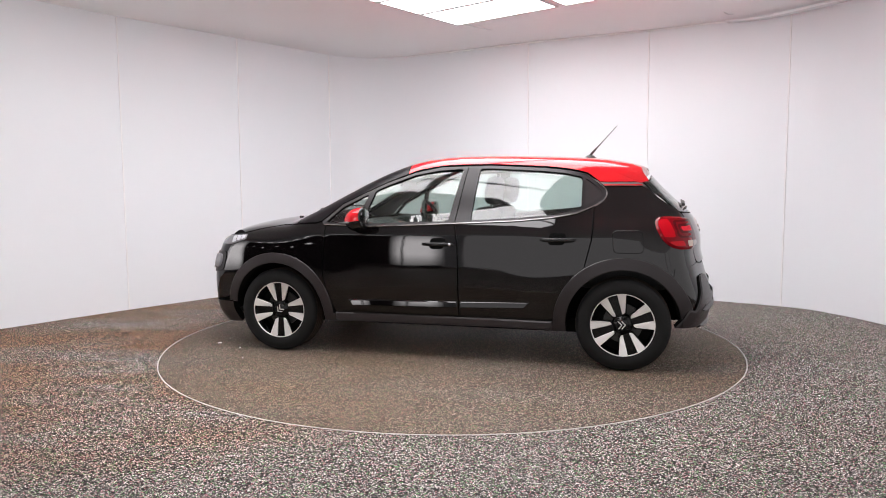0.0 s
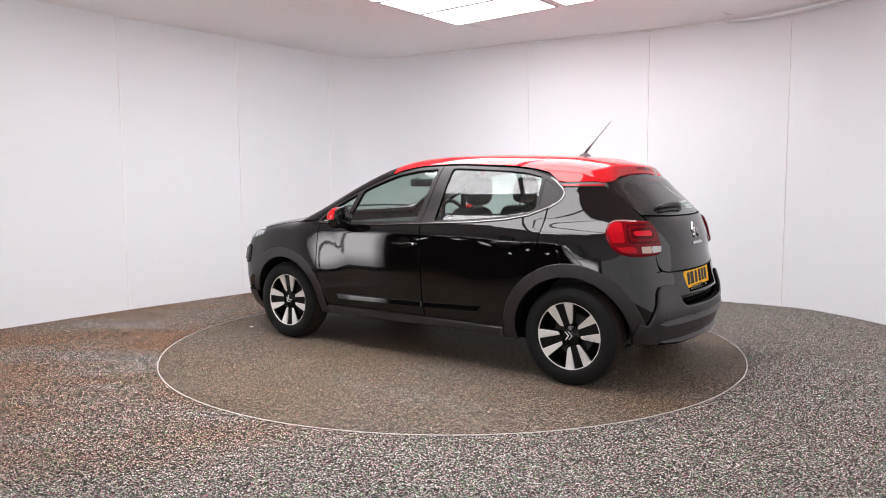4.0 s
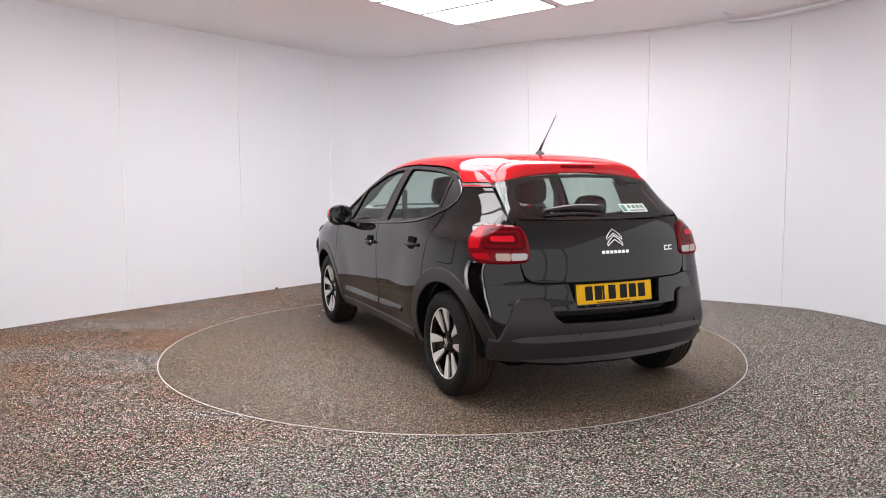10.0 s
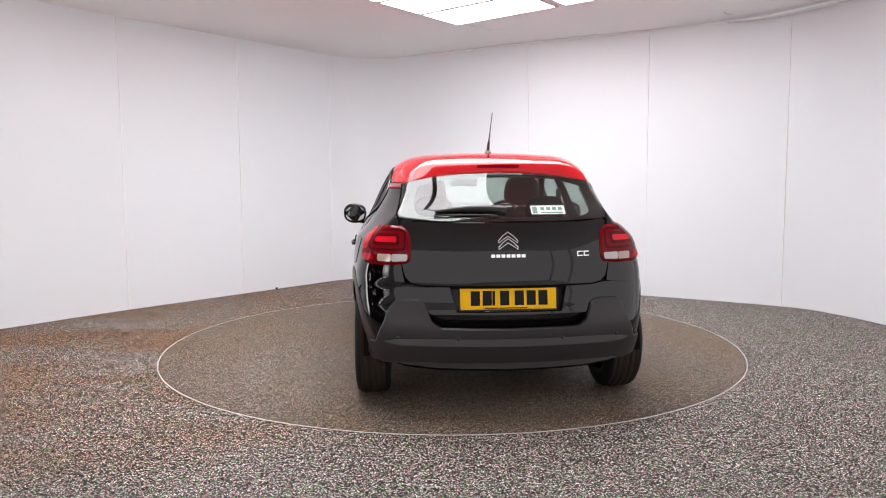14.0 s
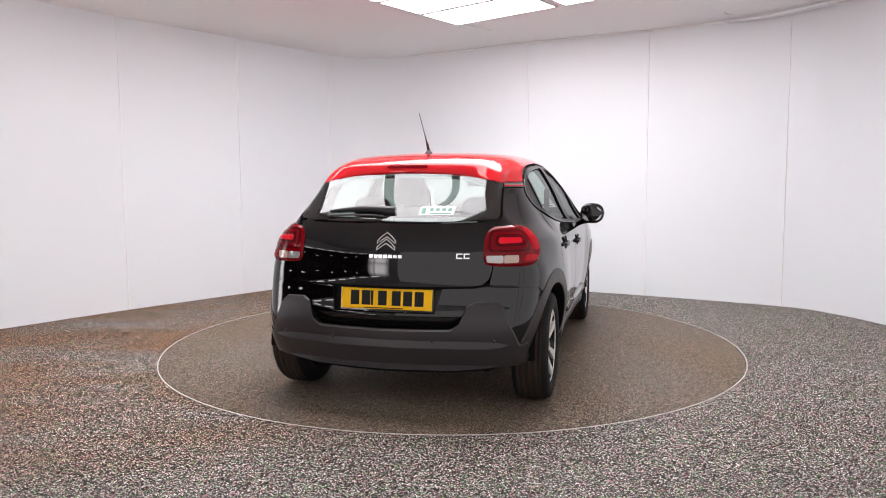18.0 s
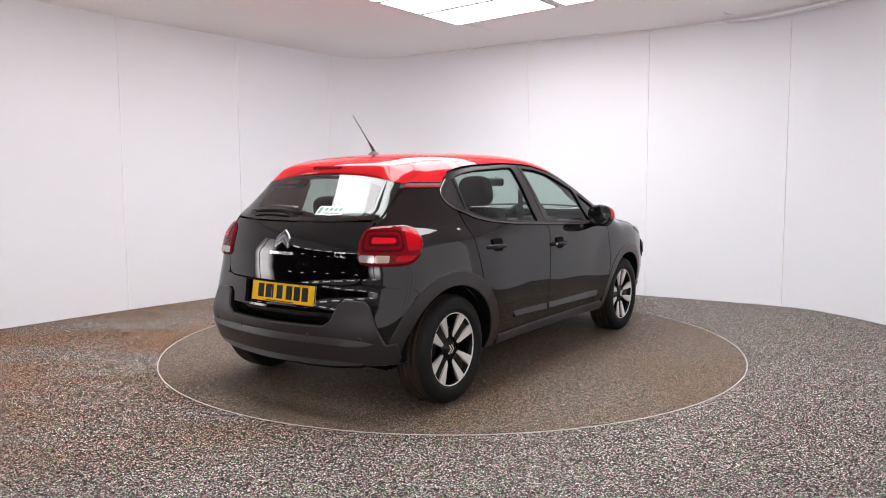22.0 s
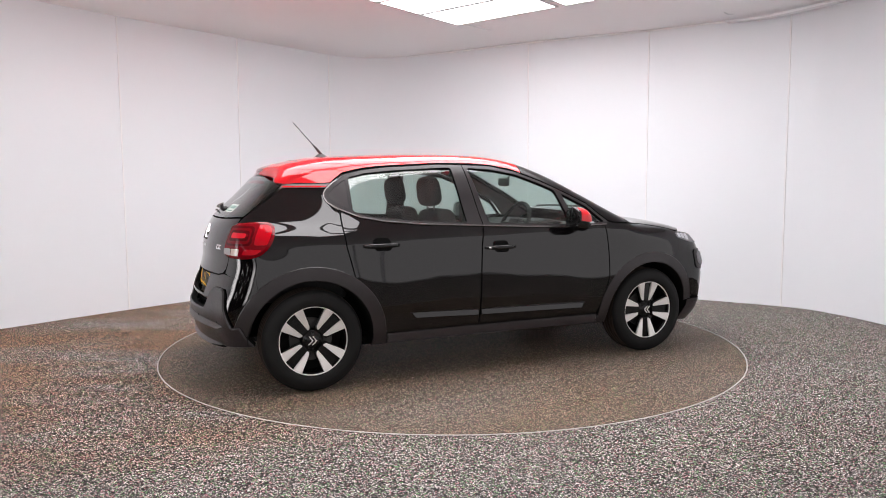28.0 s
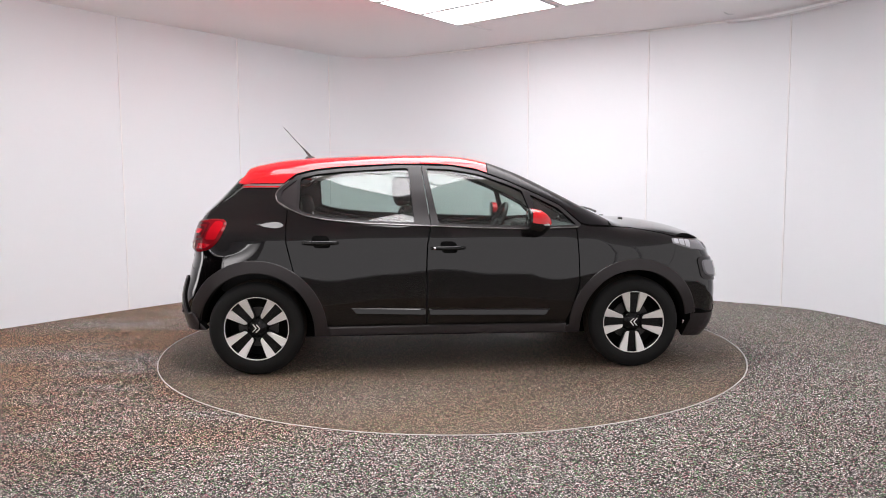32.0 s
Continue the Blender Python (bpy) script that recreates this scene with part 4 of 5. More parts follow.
    # black strip added behind the tailgate's lower gap in place of its shade
    sl = [R(*p) for p in ((0.60, 0.735), (0.55, 0.70), (-0.55, 0.70), (-0.60, 0.735), (-0.50, 0.735), (0.50, 0.735))]
    sheet("gap_backing", sl, M_UNDER, gate, "black strip added to keep the tailgate gap dark", off=-0.010, thick=0.004)
    rec = [R(*p) for p in ((0.33, 0.72), (0.30, 0.54), (-0.30, 0.54), (-0.33, 0.72))]
    sheet("plate_recess", rec, M_TRIM, bumper, "dark recess behind the number plate", off=-0.052, thick=0.01)
    va = [R(y, z) for y, z in ((0.44, 0.480), (0.44, 0.580), (-0.44, 0.580), (-0.44, 0.480))]
    sheet("plate_valance", dense(va, 0.08), M_GLOSSB, bumper, "dark slot under the number plate", off=-0.012, thick=0.004, tilt=(0.575, -0.45))
    # rear cladding
    clad = [S(-1.60, 0.30), S(-1.655, 0.36), S(-1.69, 0.425), R(0.715, 0.412), R(0.672, 0.52), R(0.640, 0.60), R(0.605, 0.633), R(0.49, 0.637), R(0.448, 0.612),
            R(0.418, 0.525), R(0.37, 0.494), R(0.0, 0.490), R(0.0, 0.276), R(0.4, 0.279), R(0.58, 0.288), R(0.655, 0.292)]
    half_a, half_b = clad[:12], clad[12:]
    cb = half_a + [(-2 * MIDDLE - u, v) for u, v in reversed(half_a)] + [(-2 * MIDDLE - u, v) for u, v in half_b[::-1][:0]]
    cb += [(-2 * MIDDLE - u, v) for u, v in reversed(half_b)] + half_b
    cb = [p for i, p in enumerate(cb) if np.hypot(p[0] - cb[i - 1][0], p[1] - cb[i - 1][1]) > 1e-4]
    sheet("bumper_cladding", rounded(cb, 0.012), M_PLAST, bumper, "matt dark grey rear bumper cladding", off=0.018, thick=0.035, step=0.035, bevel=0.008)
    sk = [R(0.0, 0.404), R(0.4, 0.404), R(0.58, 0.402), R(0.635, 0.392), R(0.655, 0.36), R(0.640, 0.31), R(0.58, 0.288), R(0.4, 0.274), R(0.0, 0.270)]
    sb = sk + [(-2 * MIDDLE - u, v) for u, v in reversed(sk)]
    sb = [p for i, p in enumerate(sb) if np.hypot(p[0] - sb[i - 1][0], p[1] - sb[i - 1][1]) > 1e-4]
    sheet("bumper_skirt", sb, M_PLAST, bumper, "matt dark grey lower skirt", off=0.021, thick=0.06, step=0.035, bevel=0.008, drop=0.006, tilt=(0.40, -0.34))
    ledge = [R(0.0, 0.438), R(0.4, 0.438), R(0.60, 0.433), R(0.668, 0.420), R(0.62, 0.407), R(0.4, 0.404), R(0.0, 0.404)]
    eb = ledge + [(-2 * MIDDLE - u, v) for u, v in reversed(ledge)]
    eb = [p for i, p in enumerate(eb) if np.hypot(p[0] - eb[i - 1][0], p[1] - eb[i - 1][1]) > 1e-4]
    sheet("bumper_ledge", eb, M_PLAST, bumper, "satin grey ledge across the bumper", off=0.0195, thick=0.03, step=0.03, tilt=(0.438, 0.36))
    lip = [R(0.0, 0.306), R(0.4, 0.309), R(0.56, 0.314), R(0.60, 0.303), R(0.56, 0.297), R(0.4, 0.288), R(0.0, 0.285)]
    lb = lip + [(-2 * MIDDLE - u, v) for u, v in reversed(lip)]
    lb = [p for i, p in enumerate(lb) if np.hypot(p[0] - lb[i - 1][0], p[1] - lb[i - 1][1]) > 1e-4]
    sheet("skirt_lip", lb, M_PLAST, bumper, "rounded lower lip of the skirt", off=0.018, thick=0.03, step=0.02, tilt=(0.306, 1.0))
    for y, z in ((0.28, 0.437), (-0.28, 0.437), (0.60, 0.437), (-0.60, 0.437)):
        q = rear_pt(y, z)
        bm = lathe_bm([(0, 0.004), (0.009, 0.003), (0.0105, 0.0), (0.0105, -0.02)], 16)
        part("parking_sensor", bm, M_TRIM, bumper, "round parking sensor", True, pose(q[0] - 0.019, q[1], q[2], 0, 0, 90 - math.degrees(2 * 0.26 * y)))
    # front bumper
    nb = [N(0.0, 0.858), N(0.35, 0.855), N(0.62, 0.868), S(1.70, 0.876), S(1.5405, 0.896), S(1.5485, 0.85), S(1.5305, 0.76)] + sides(arc(WX, WZ, ARCH_F, 60.9, 12, 10), S) + [N(0.70, 0.36), N(0.4, 0.36), N(0.0, 0.36)]
    fb = nb + [(2 * MIDDLE - u, v) for u, v in reversed(nb)]
    fb = [p for i, p in enumerate(fb) if np.hypot(p[0] - fb[i - 1][0], p[1] - fb[i - 1][1]) > 1e-4]
    fbum = sheet("front_bumper", inset(fb, 0.0004), M_PAINT, car, "gloss black front bumper")
    joint = [(1.50, 0.915), (1.58, 0.885), (1.58, 0.76), (1.50, 0.66), (1.46, 0.69), (1.50, 0.77), (1.515, 0.85)]
    both(sheet("wing_joint", sides(joint, S), M_PAINT, car, "", off=-0.004, thick=0.002, step=0.03))
    nc = [N(0.0, 0.40), N(0.45, 0.40), N(0.62, 0.42), N(0.68, 0.36), S(1.68, 0.36), S(1.655, 0.19), N(0.55, 0.17), N(0.0, 0.17)]
    fc = nc + [(2 * MIDDLE - u, v) for u, v in reversed(nc)]
    fc = [p for i, p in enumerate(fc) if np.hypot(p[0] - fc[i - 1][0], p[1] - fc[i - 1][1]) > 1e-4]
    sheet("front_cladding", fc, M_PLAST, fbum, "matt dark grey front skirt", off=0.005, thick=0.05)
    gr = [N(y, z) for y, z in ((0.50, 0.55), (0.42, 0.45), (-0.42, 0.45), (-0.50, 0.55))]
    sheet("grille", gr, M_INTER, fbum, "black lower grille", off=0.003, thick=0.003)
    # lights at the front
    drl = [S(1.525, 0.886), S(1.65, 0.876), N(0.64, 0.852), N(0.42, 0.830), N(0.42, 0.790), N(0.64, 0.782), S(1.655, 0.812), S(1.53, 0.850)]
    drl_ob = both(sheet("headlight", rounded(drl, 0.010), M_HEADD, car, "slim upper headlight with clear segments", off=0.004, thick=0.02, bevel=0.004))
    for x0, x1, za, zb in ((1.536, 1.570, 0.880, 0.854), (1.575, 1.612, 0.877, 0.843), (1.617, 1.652, 0.872, 0.830)):
        seg = [S(x0, za), S(x1, za - 0.002), S(x1 + 0.004, zb - 0.008), S(x0 + 0.004, zb)]
        both(sheet("lamp_segment", rounded(seg, 0.006), M_HEAD, drl_ob, "clear lamp segment", off=0.0055, thick=0.002, step=0.02))
    seg = [N(0.66, 0.842), N(0.45, 0.820), N(0.45, 0.798), N(0.66, 0.800)]
    both(sheet("lamp_segment", rounded(seg, 0.006), M_HEAD, drl_ob, "clear lamp segment", off=0.0055, thick=0.002, step=0.03))
    hb = [S(1.700, 0.757), N(0.42, 0.722), N(0.42, 0.550), S(1.742, 0.600)]
    both(sheet("lamp_surround", rounded(hb, 0.04), M_TRIM, car, "black surround of the main headlight", off=0.006, thick=0.02))
    hb = [S(1.728, 0.738), N(0.50, 0.698), N(0.49, 0.575), S(1.760, 0.628)]
    both(sheet("main_headlight", rounded(hb, 0.04), M_HEADD, car, "clear main headlight", off=0.016, thick=0.012, bevel=0.008))
    # arch rings and sills
    for cx, r0, r1, a0, a1, nm in ((-WX, 0.378, ARCH_R + 0.003, 1, 172, "rear_arch"), (WX, 0.372, ARCH_F + 0.003, 8, 180, "front_arch")):
        o = arc(cx, WZ, r1, a0, a1, 26)
        i = arc(cx, WZ, r0, a1, a0, 26)
        if cx < 0:
            o = [(-0.775, 0.245), (-0.79, 0.30)] + o
            i = i + [(-0.895, 0.245)]
        else:
            o = o + [(0.80, 0.30), (0.79, 0.245)]
            i = [(0.90, 0.245)] + i
        both(sheet(nm, sides(o + i, S), M_PLAST, car, "matt dark grey wheel-arch cladding", off=0.004, thick=0.06, step=0.035, bevel=0.005))
    sill = [(0.80, 0.321), (-0.80, 0.321), (-0.80, 0.268), (0.80, 0.262)]
    both(sheet("sill", sides(sill, S), M_PLAST, car, "matt dark grey sill cladding", off=0.014, thick=0.06, bevel=0.008, tilt=(0.30, 0.35)))
    for nm, x0, x1, z0, z1 in (("front_moulding", -0.136, 0.690, 0.428, 0.378), ("rear_moulding", -0.660, -0.153, 0.452, 0.428)):
        if x0 < -0.5:
            q = [(x0, 0.452), (x1, 0.436), (x1, 0.388), (x0 + 0.045, 0.402)]
        else:
            q = [(x0, 0.436), (x1, 0.424), (x1 - 0.03, 0.376), (x0, 0.388)]
        both(sheet(nm, rounded(sides(q, S), 0.012), M_PAINT, fd if x0 > -0.5 else rd, "raised gloss black door moulding", off=0.011, thick=0.012, bevel=0.009, drop=0.006, step=0.03, tilt=(0.41, 0.30)))
    # tail lights
    def flank(x, z):
        return (S(x, 0.92)[0], z)

    tl = [flank(-1.482, 0.975), flank(-1.496, 1.012), flank(-1.535, 1.031), flank(-1.60, 1.036), R(0.565, 1.027), R(0.535, 1.002), R(0.522, 0.95), R(0.524, 0.86), R(0.538, 0.829),
          R(0.60, 0.820), flank(-1.655, 0.819), flank(-1.60, 0.824), flank(-1.550, 0.842), flank(-1.508, 0.884), flank(-1.486, 0.935)]
    tail = both(sheet("tail_light", rounded(tl, 0.03, 3), M_LAMPR, car, "red tail light with a clear reversing strip", off=0.012, thick=0.03, step=0.03, bevel=0.014, drop=0.009))
    for nm, y0, x1, z0, z1, r, mt, of, lb in (("lens_shade", 0.545, -1.602, 0.893, 1.010, 0.034, M_LAMPD, 0.0132, "dark red lens band"), ("lens_ring", 0.558, -1.614, 0.905, 0.998, 0.028, M_LAMPR, 0.0142, ""),
                                           ("lens_shade", 0.580, -1.622, 0.921, 0.985, 0.022, M_LAMPD, 0.0152, "dark red lens band"), ("lens_glow", 0.597, -1.636, 0.937, 0.970, 0.014, M_LAMPB, 0.0162, "bright red lens")):
        ring = [flank(x1, z1 - 0.006), R(y0, z1), R(y0, z0), flank(x1, z0 + 0.002)]
        both(sheet(nm, rounded(ring, r), mt, tail, lb, off=of, thick=0.001, step=0.03))
    for side in ([flank(-1.498, 0.970), flank(-1.512, 1.000), flank(-1.545, 1.012), flank(-1.585, 1.012), flank(-1.590, 0.900), flank(-1.520, 0.900)],
                 [flank(-1.545, 0.872), flank(-1.632, 0.878), flank(-1.645, 0.845), flank(-1.580, 0.845)]):
        both(sheet("side_lens", rounded(side, 0.014), M_LAMPS, tail, "clear bright red side lens", off=0.0130, thick=0.001, step=0.03))
    rv = [R(0.626, 0.877), R(0.538, 0.876), R(0.542, 0.842), R(0.626, 0.838)]
    both(sheet("reversing_lens", rounded(rv, 0.012), M_LAMPW, tail, "clear reversing lens", off=0.0142, thick=0.0015, step=0.02))
    rv = [R(0.700, 0.877), R(0.629, 0.877), R(0.629, 0.838), R(0.700, 0.840)]
    both(sheet("indicator_lens", rounded(rv, 0.008), M_AMBER, tail, "pale amber indicator lens", off=0.0142, thick=0.0015, step=0.02))
    # fuel flap on the left quarter
    ff = rounded([S(-1.195, 0.945), S(-1.385, 0.945), S(-1.395, 0.80), S(-1.205, 0.80)], 0.03)
    flap = sheet("fuel_flap", ff, M_PAINT, car, "gloss black fuel filler flap", off=0.003, thick=0.003, step=0.03, bevel=0.0015)
    sheet("flap_seam", inset(ff, -0.002), M_UNDER, flap, "dark gap round the flap", off=0.0009, thick=0.002, step=0.03)
    # liners behind the gaps
    inner = [(0.86, 0.955), (-0.11, 0.975), (-0.95, 1.04), (-1.06, 1.08), (-1.02, 0.78), (-0.80, 0.60), (-0.80, 0.25), (0.80, 0.25), (0.80, 0.6), (0.86, 0.8)]
    both(sheet("door_lining", sides(inner, S), M_LINING, car, "grey plastic door lining", off=-0.07, thick=0.01, step=0.08))
    ql = [S(-1.00, 1.10), S(-1.0, 1.30), S(-1.08, 1.262), R(0.49, 1.262), R(0.52, 1.06), S(-1.06, 1.06)]
    both(sheet("quarter_lining", ql, M_LINING, car, "grey inner quarter lining", off=-0.045, thick=0.004, step=0.06))
    return pair, gate, bumper, fd, rd, tail


def build_spoiler(gate):
    bm = bmesh.new()
    rows = []
    for k in range(33):
        y = -0.565 + 1.13 * k / 32
        b = 0.24 * y * y
        z = lambda x: float(meet([(x, y, 0.95)], [(0, 0, 1)])[0][2])
        low = 1.330 - 0.19 * y * y
        xa, xb = -1.222 + b * 0.7, -1.29 + b
        za, zb = z(xa), z(xb)
        zc = zb - 0.27 * 0.110
        pts = [(xa, za - 0.001), (xb, zb), (-1.345 + b, zb - 0.012), (-1.398 + b, zc + 0.001), (-1.412 + b, zc - 0.006), (-1.420 + b, zc - 0.016),
               (-1.434 + b, low + 0.010), (-1.436 + b, low), (-1.429 + b, low - 0.008), (-1.36 + b, low - 0.006)]
        e = min(1.0, max(0.0, (0.572 - abs(y)) / 0.26))
        e = e * e * (3 - 2 * e)
        for i in range(2, 9):
            x, zz = pts[i]
            xs = float(rear_pt(y, min(zz, 1.385))[0]) - 0.003
            pts[i] = (xs + (x - xs) * e, zz)
        rows.append([bm.verts.new((x, y, zz)) for x, zz in pts])
    for a, c in zip(rows, rows[1:]):
        for i in range(len(a) - 1):
            bm.faces.new((a[i], a[i + 1], c[i + 1], c[i])).smooth = True
    bm.faces.new(rows[0])
    bm.faces.new(rows[-1][::-1])
    bmesh.ops.recalc_face_normals(bm, faces=bm.faces[:])
    sp = part("spoiler", bm, M_RED, gate, "glossy red roof spoiler")
    bm = bmesh.new()
    rows = []
    for k in range(13):
        y = -0.125 + 0.25 * k / 12
        b = 0.24 * y * y
        e = 0.7 if k in (0, 12) else 1.0
        rows.append([bm.verts.new(p) for p in ((-1.410 + b, y, 1.361 + 0.011 * e), (-1.4245 + b, y, 1.361 + 0.009 * e), (-1.4315 + b, y, 1.361 - 0.009 * e), (-1.416 + b, y, 1.361 - 0.011 * e))])
    for a, c in zip(rows, rows[1:]):
        for i in range(3):
            bm.faces.new((a[i], a[i + 1], c[i + 1], c[i]))
    bmesh.ops.recalc_face_normals(bm, faces=bm.faces[:])
    part("brake_light", bm, M_LAMPR, gate, "dark red high-level brake light")


def build_wheel():
    """A wheel round the y axis, its face towards +y."""
    w = new("wheel")
    prof = [(0.205, -0.085), (0.215, -0.098), (0.25, -0.104), (0.285, -0.100), (0.303, -0.088), (0.3105, -0.070)]
    for g0 in (-0.052, -0.018, 0.018, 0.052):
        prof += [(0.3135, g0 - 0.006), (0.3075, g0 - 0.0045), (0.3075, g0 + 0.0045), (0.3135, g0 + 0.006)]
    prof += [(0.3105, 0.070), (0.303, 0.088), (0.292, 0.096), (0.290, 0.0975), (0.262, 0.1035), (0.258, 0.1045), (0.235, 0.102), (0.222, 0.098), (0.213, 0.090), (0.206, 0.080)]
    tyre = part("tyre", lathe_bm(prof, 72), M_RUBBER, w, "black road tyre", True)
    part("tread", lathe_bm([(r + 0.0008, y) for r, y in prof if r > 0.305 and abs(y) < 0.0705], 72), M_TREAD, tyre, "dusty brown-black tread", True)
    rim = [(0.198, -0.085), (0.196, 0.04), (0.200, 0.070), (0.2085, 0.085), (0.2125, 0.0865), (0.2135, 0.080), (0.207, 0.070)]
    part("rim", lathe_bm(rim, 72), M_ALLOYB, w, "gloss black wheel rim", True)
    part("rim_edge", lathe_bm([(0.2055, 0.0835), (0.2065, 0.0875), (0.2125, 0.0885), (0.2135, 0.0835)], 72), M_ALLOY, w, "thin polished rim edge", True)
    back = [(0.0, 0.052), (0.06, 0.052), (0.10, 0.045), (0.15, 0.040), (0.199, 0.045), (0.199, 0.03), (0.0, 0.03)]
    bm = bmesh.new()
    # black spider under the polished faces
    for k in range(4):
        a = radians(90 * k)
        c, s = math.cos(a), math.sin(a)
        out = [(-0.095, 0.185), (-0.045, 0.2035), (0.045, 0.2035), (0.095, 0.185), (0.050, 0.062), (-0.050, 0.062)]
        prism_bm([(x * c - z * s, x * s + z * c) for x, z in out[::-1]], 0.040, 0.064, 0.004, bm)
    part("spider", bm, M_ALLOYB, w, "gloss black wheel spider")
    part("brake_disc", lathe_bm([(0.07, 0.012), (0.132, 0.012), (0.132, -0.01), (0.07, -0.01)], 40), M_DISC, w, "dark steel brake disc")
    part("wheel_back", lathe_bm([(0.0, -0.02), (0.198, -0.03), (0.198, -0.04), (0, -0.04)], 40), M_UNDER, w)
    for k in range(4):
        for sd in (-1, 1):
            a = radians(90 * k)
            c, s = math.cos(a), math.sin(a)
            out = [(0.021, 0.066), (0.034, 0.2050), (0.062, 0.1990), (0.090, 0.1870), (0.046, 0.078), (0.036, 0.068)]
            bm = bmesh.new()
            lo, hi = [], []
            for x, z in out:
                r = math.hypot(x, z)
                dep = 0.066 + 0.020 * min(1.0, max(0.0, (r - 0.07) / 0.13))
                X, Z = sd * x, z
                lo.append(bm.verts.new((X * c - Z * s, dep - 0.018, X * s + Z * c)))
                hi.append(bm.verts.new((X * c - Z * s, dep, X * s + Z * c)))
            n = len(out)
            bm.faces.new(hi)
            bm.faces.new(lo[::-1])
            for i in range(n):
                j = (i + 1) % n
                bm.faces.new((lo[i], lo[j], hi[j], hi[i]))
            bmesh.ops.recalc_face_normals(bm, faces=bm.faces[:])
            bmesh.ops.bevel(bm, geom=bm.edges[:], offset=0.0025, segments=1, affect="EDGES")
            part("spoke", bm, M_ALLOY, w, "polished alloy spoke face")
    cap = part("hub_cap", lathe_bm([(0.0, 0.076), (0.03, 0.075), (0.040, 0.071), (0.043, 0.062), (0.062, 0.060), (0.066, 0.05)], 36), M_ALLOYB, w, "black hub cap", True)
    for d in (-0.013, 0.010):
        bm = bmesh.new()
        pts = [(-0.026, d - 0.018), (0.0, d + 0.004), (0.026, d - 0.018), (0.026, d - 0.010), (0.0, d + 0.013), (-0.026, d - 0.010)]
        q = [(x, z) for x, z in pts]
        for a in ([q[0], q[1], q[4], q[5]], [q[1], q[2], q[3], q[4]]):
            prism_bm(a, 0.074, 0.0785, 0.0, bm)
        part("chevron", bm, M_ALLOY, cap, "silver chevron")
    for k in range(4):
        a = radians(45 + 90 * k)
        bm = lathe_bm([(0.0, 0.066), (0.009, 0.066), (0.010, 0.058)], 6)
        part("wheel_bolt", bm, M_ALLOYB, w, at=pose(0.052 * math.cos(a), 0, 0.052 * math.sin(a)))
    return w


def build_wheels(car):
    base = build_wheel()
    base.parent = car
    yc = 0.742
    spots = [(WX, yc, 0, 3, 135), (-WX, yc, 0, 20, -85), (-WX, -yc, 180, 43, -95), (WX, -yc, 180, -2, 88)]
    for i, (x, y, rz, ry, mark) in enumerate(spots):
        m = pose(x, y, 0.3135, 0, 0, rz) @ pose(0, 0, 0, 0, ry, 0)
        if i == 0:
            base.matrix_basis = m
            wheel = base
        else:
            wheel = copy_thing(base, m)
        for ob in wheel.children:
            if ob.name.startswith("hub_cap"):
                ob.matrix_basis = pose(0, 0, 0, 0, mark - ry, 0)
    # wells and axles
    for x in (WX, -WX):
        for sd in (1, -1):
            bm = bmesh.new()
            ring = []
            for k in range(25):
                a = radians(0 + 180 * k / 24)
                c, s = math.cos(a), math.sin(a)
                ring.append([bm.verts.new((x + 0.385 * c, sd * yy, WZ + 0.385 * s)) for yy in (0.79, 0.50)] + [bm.verts.new((x + 0.20 * c, sd * 0.50, WZ + 0.20 * s))])
            for a, b in zip(ring, ring[1:]):
                bm.faces.new((a[0], a[1], b[1], b[0]))
                bm.faces.new((a[1], a[2], b[2], b[1]))
            part("wheel_well", bm, M_UNDER, car, "black wheel-arch lining", True)


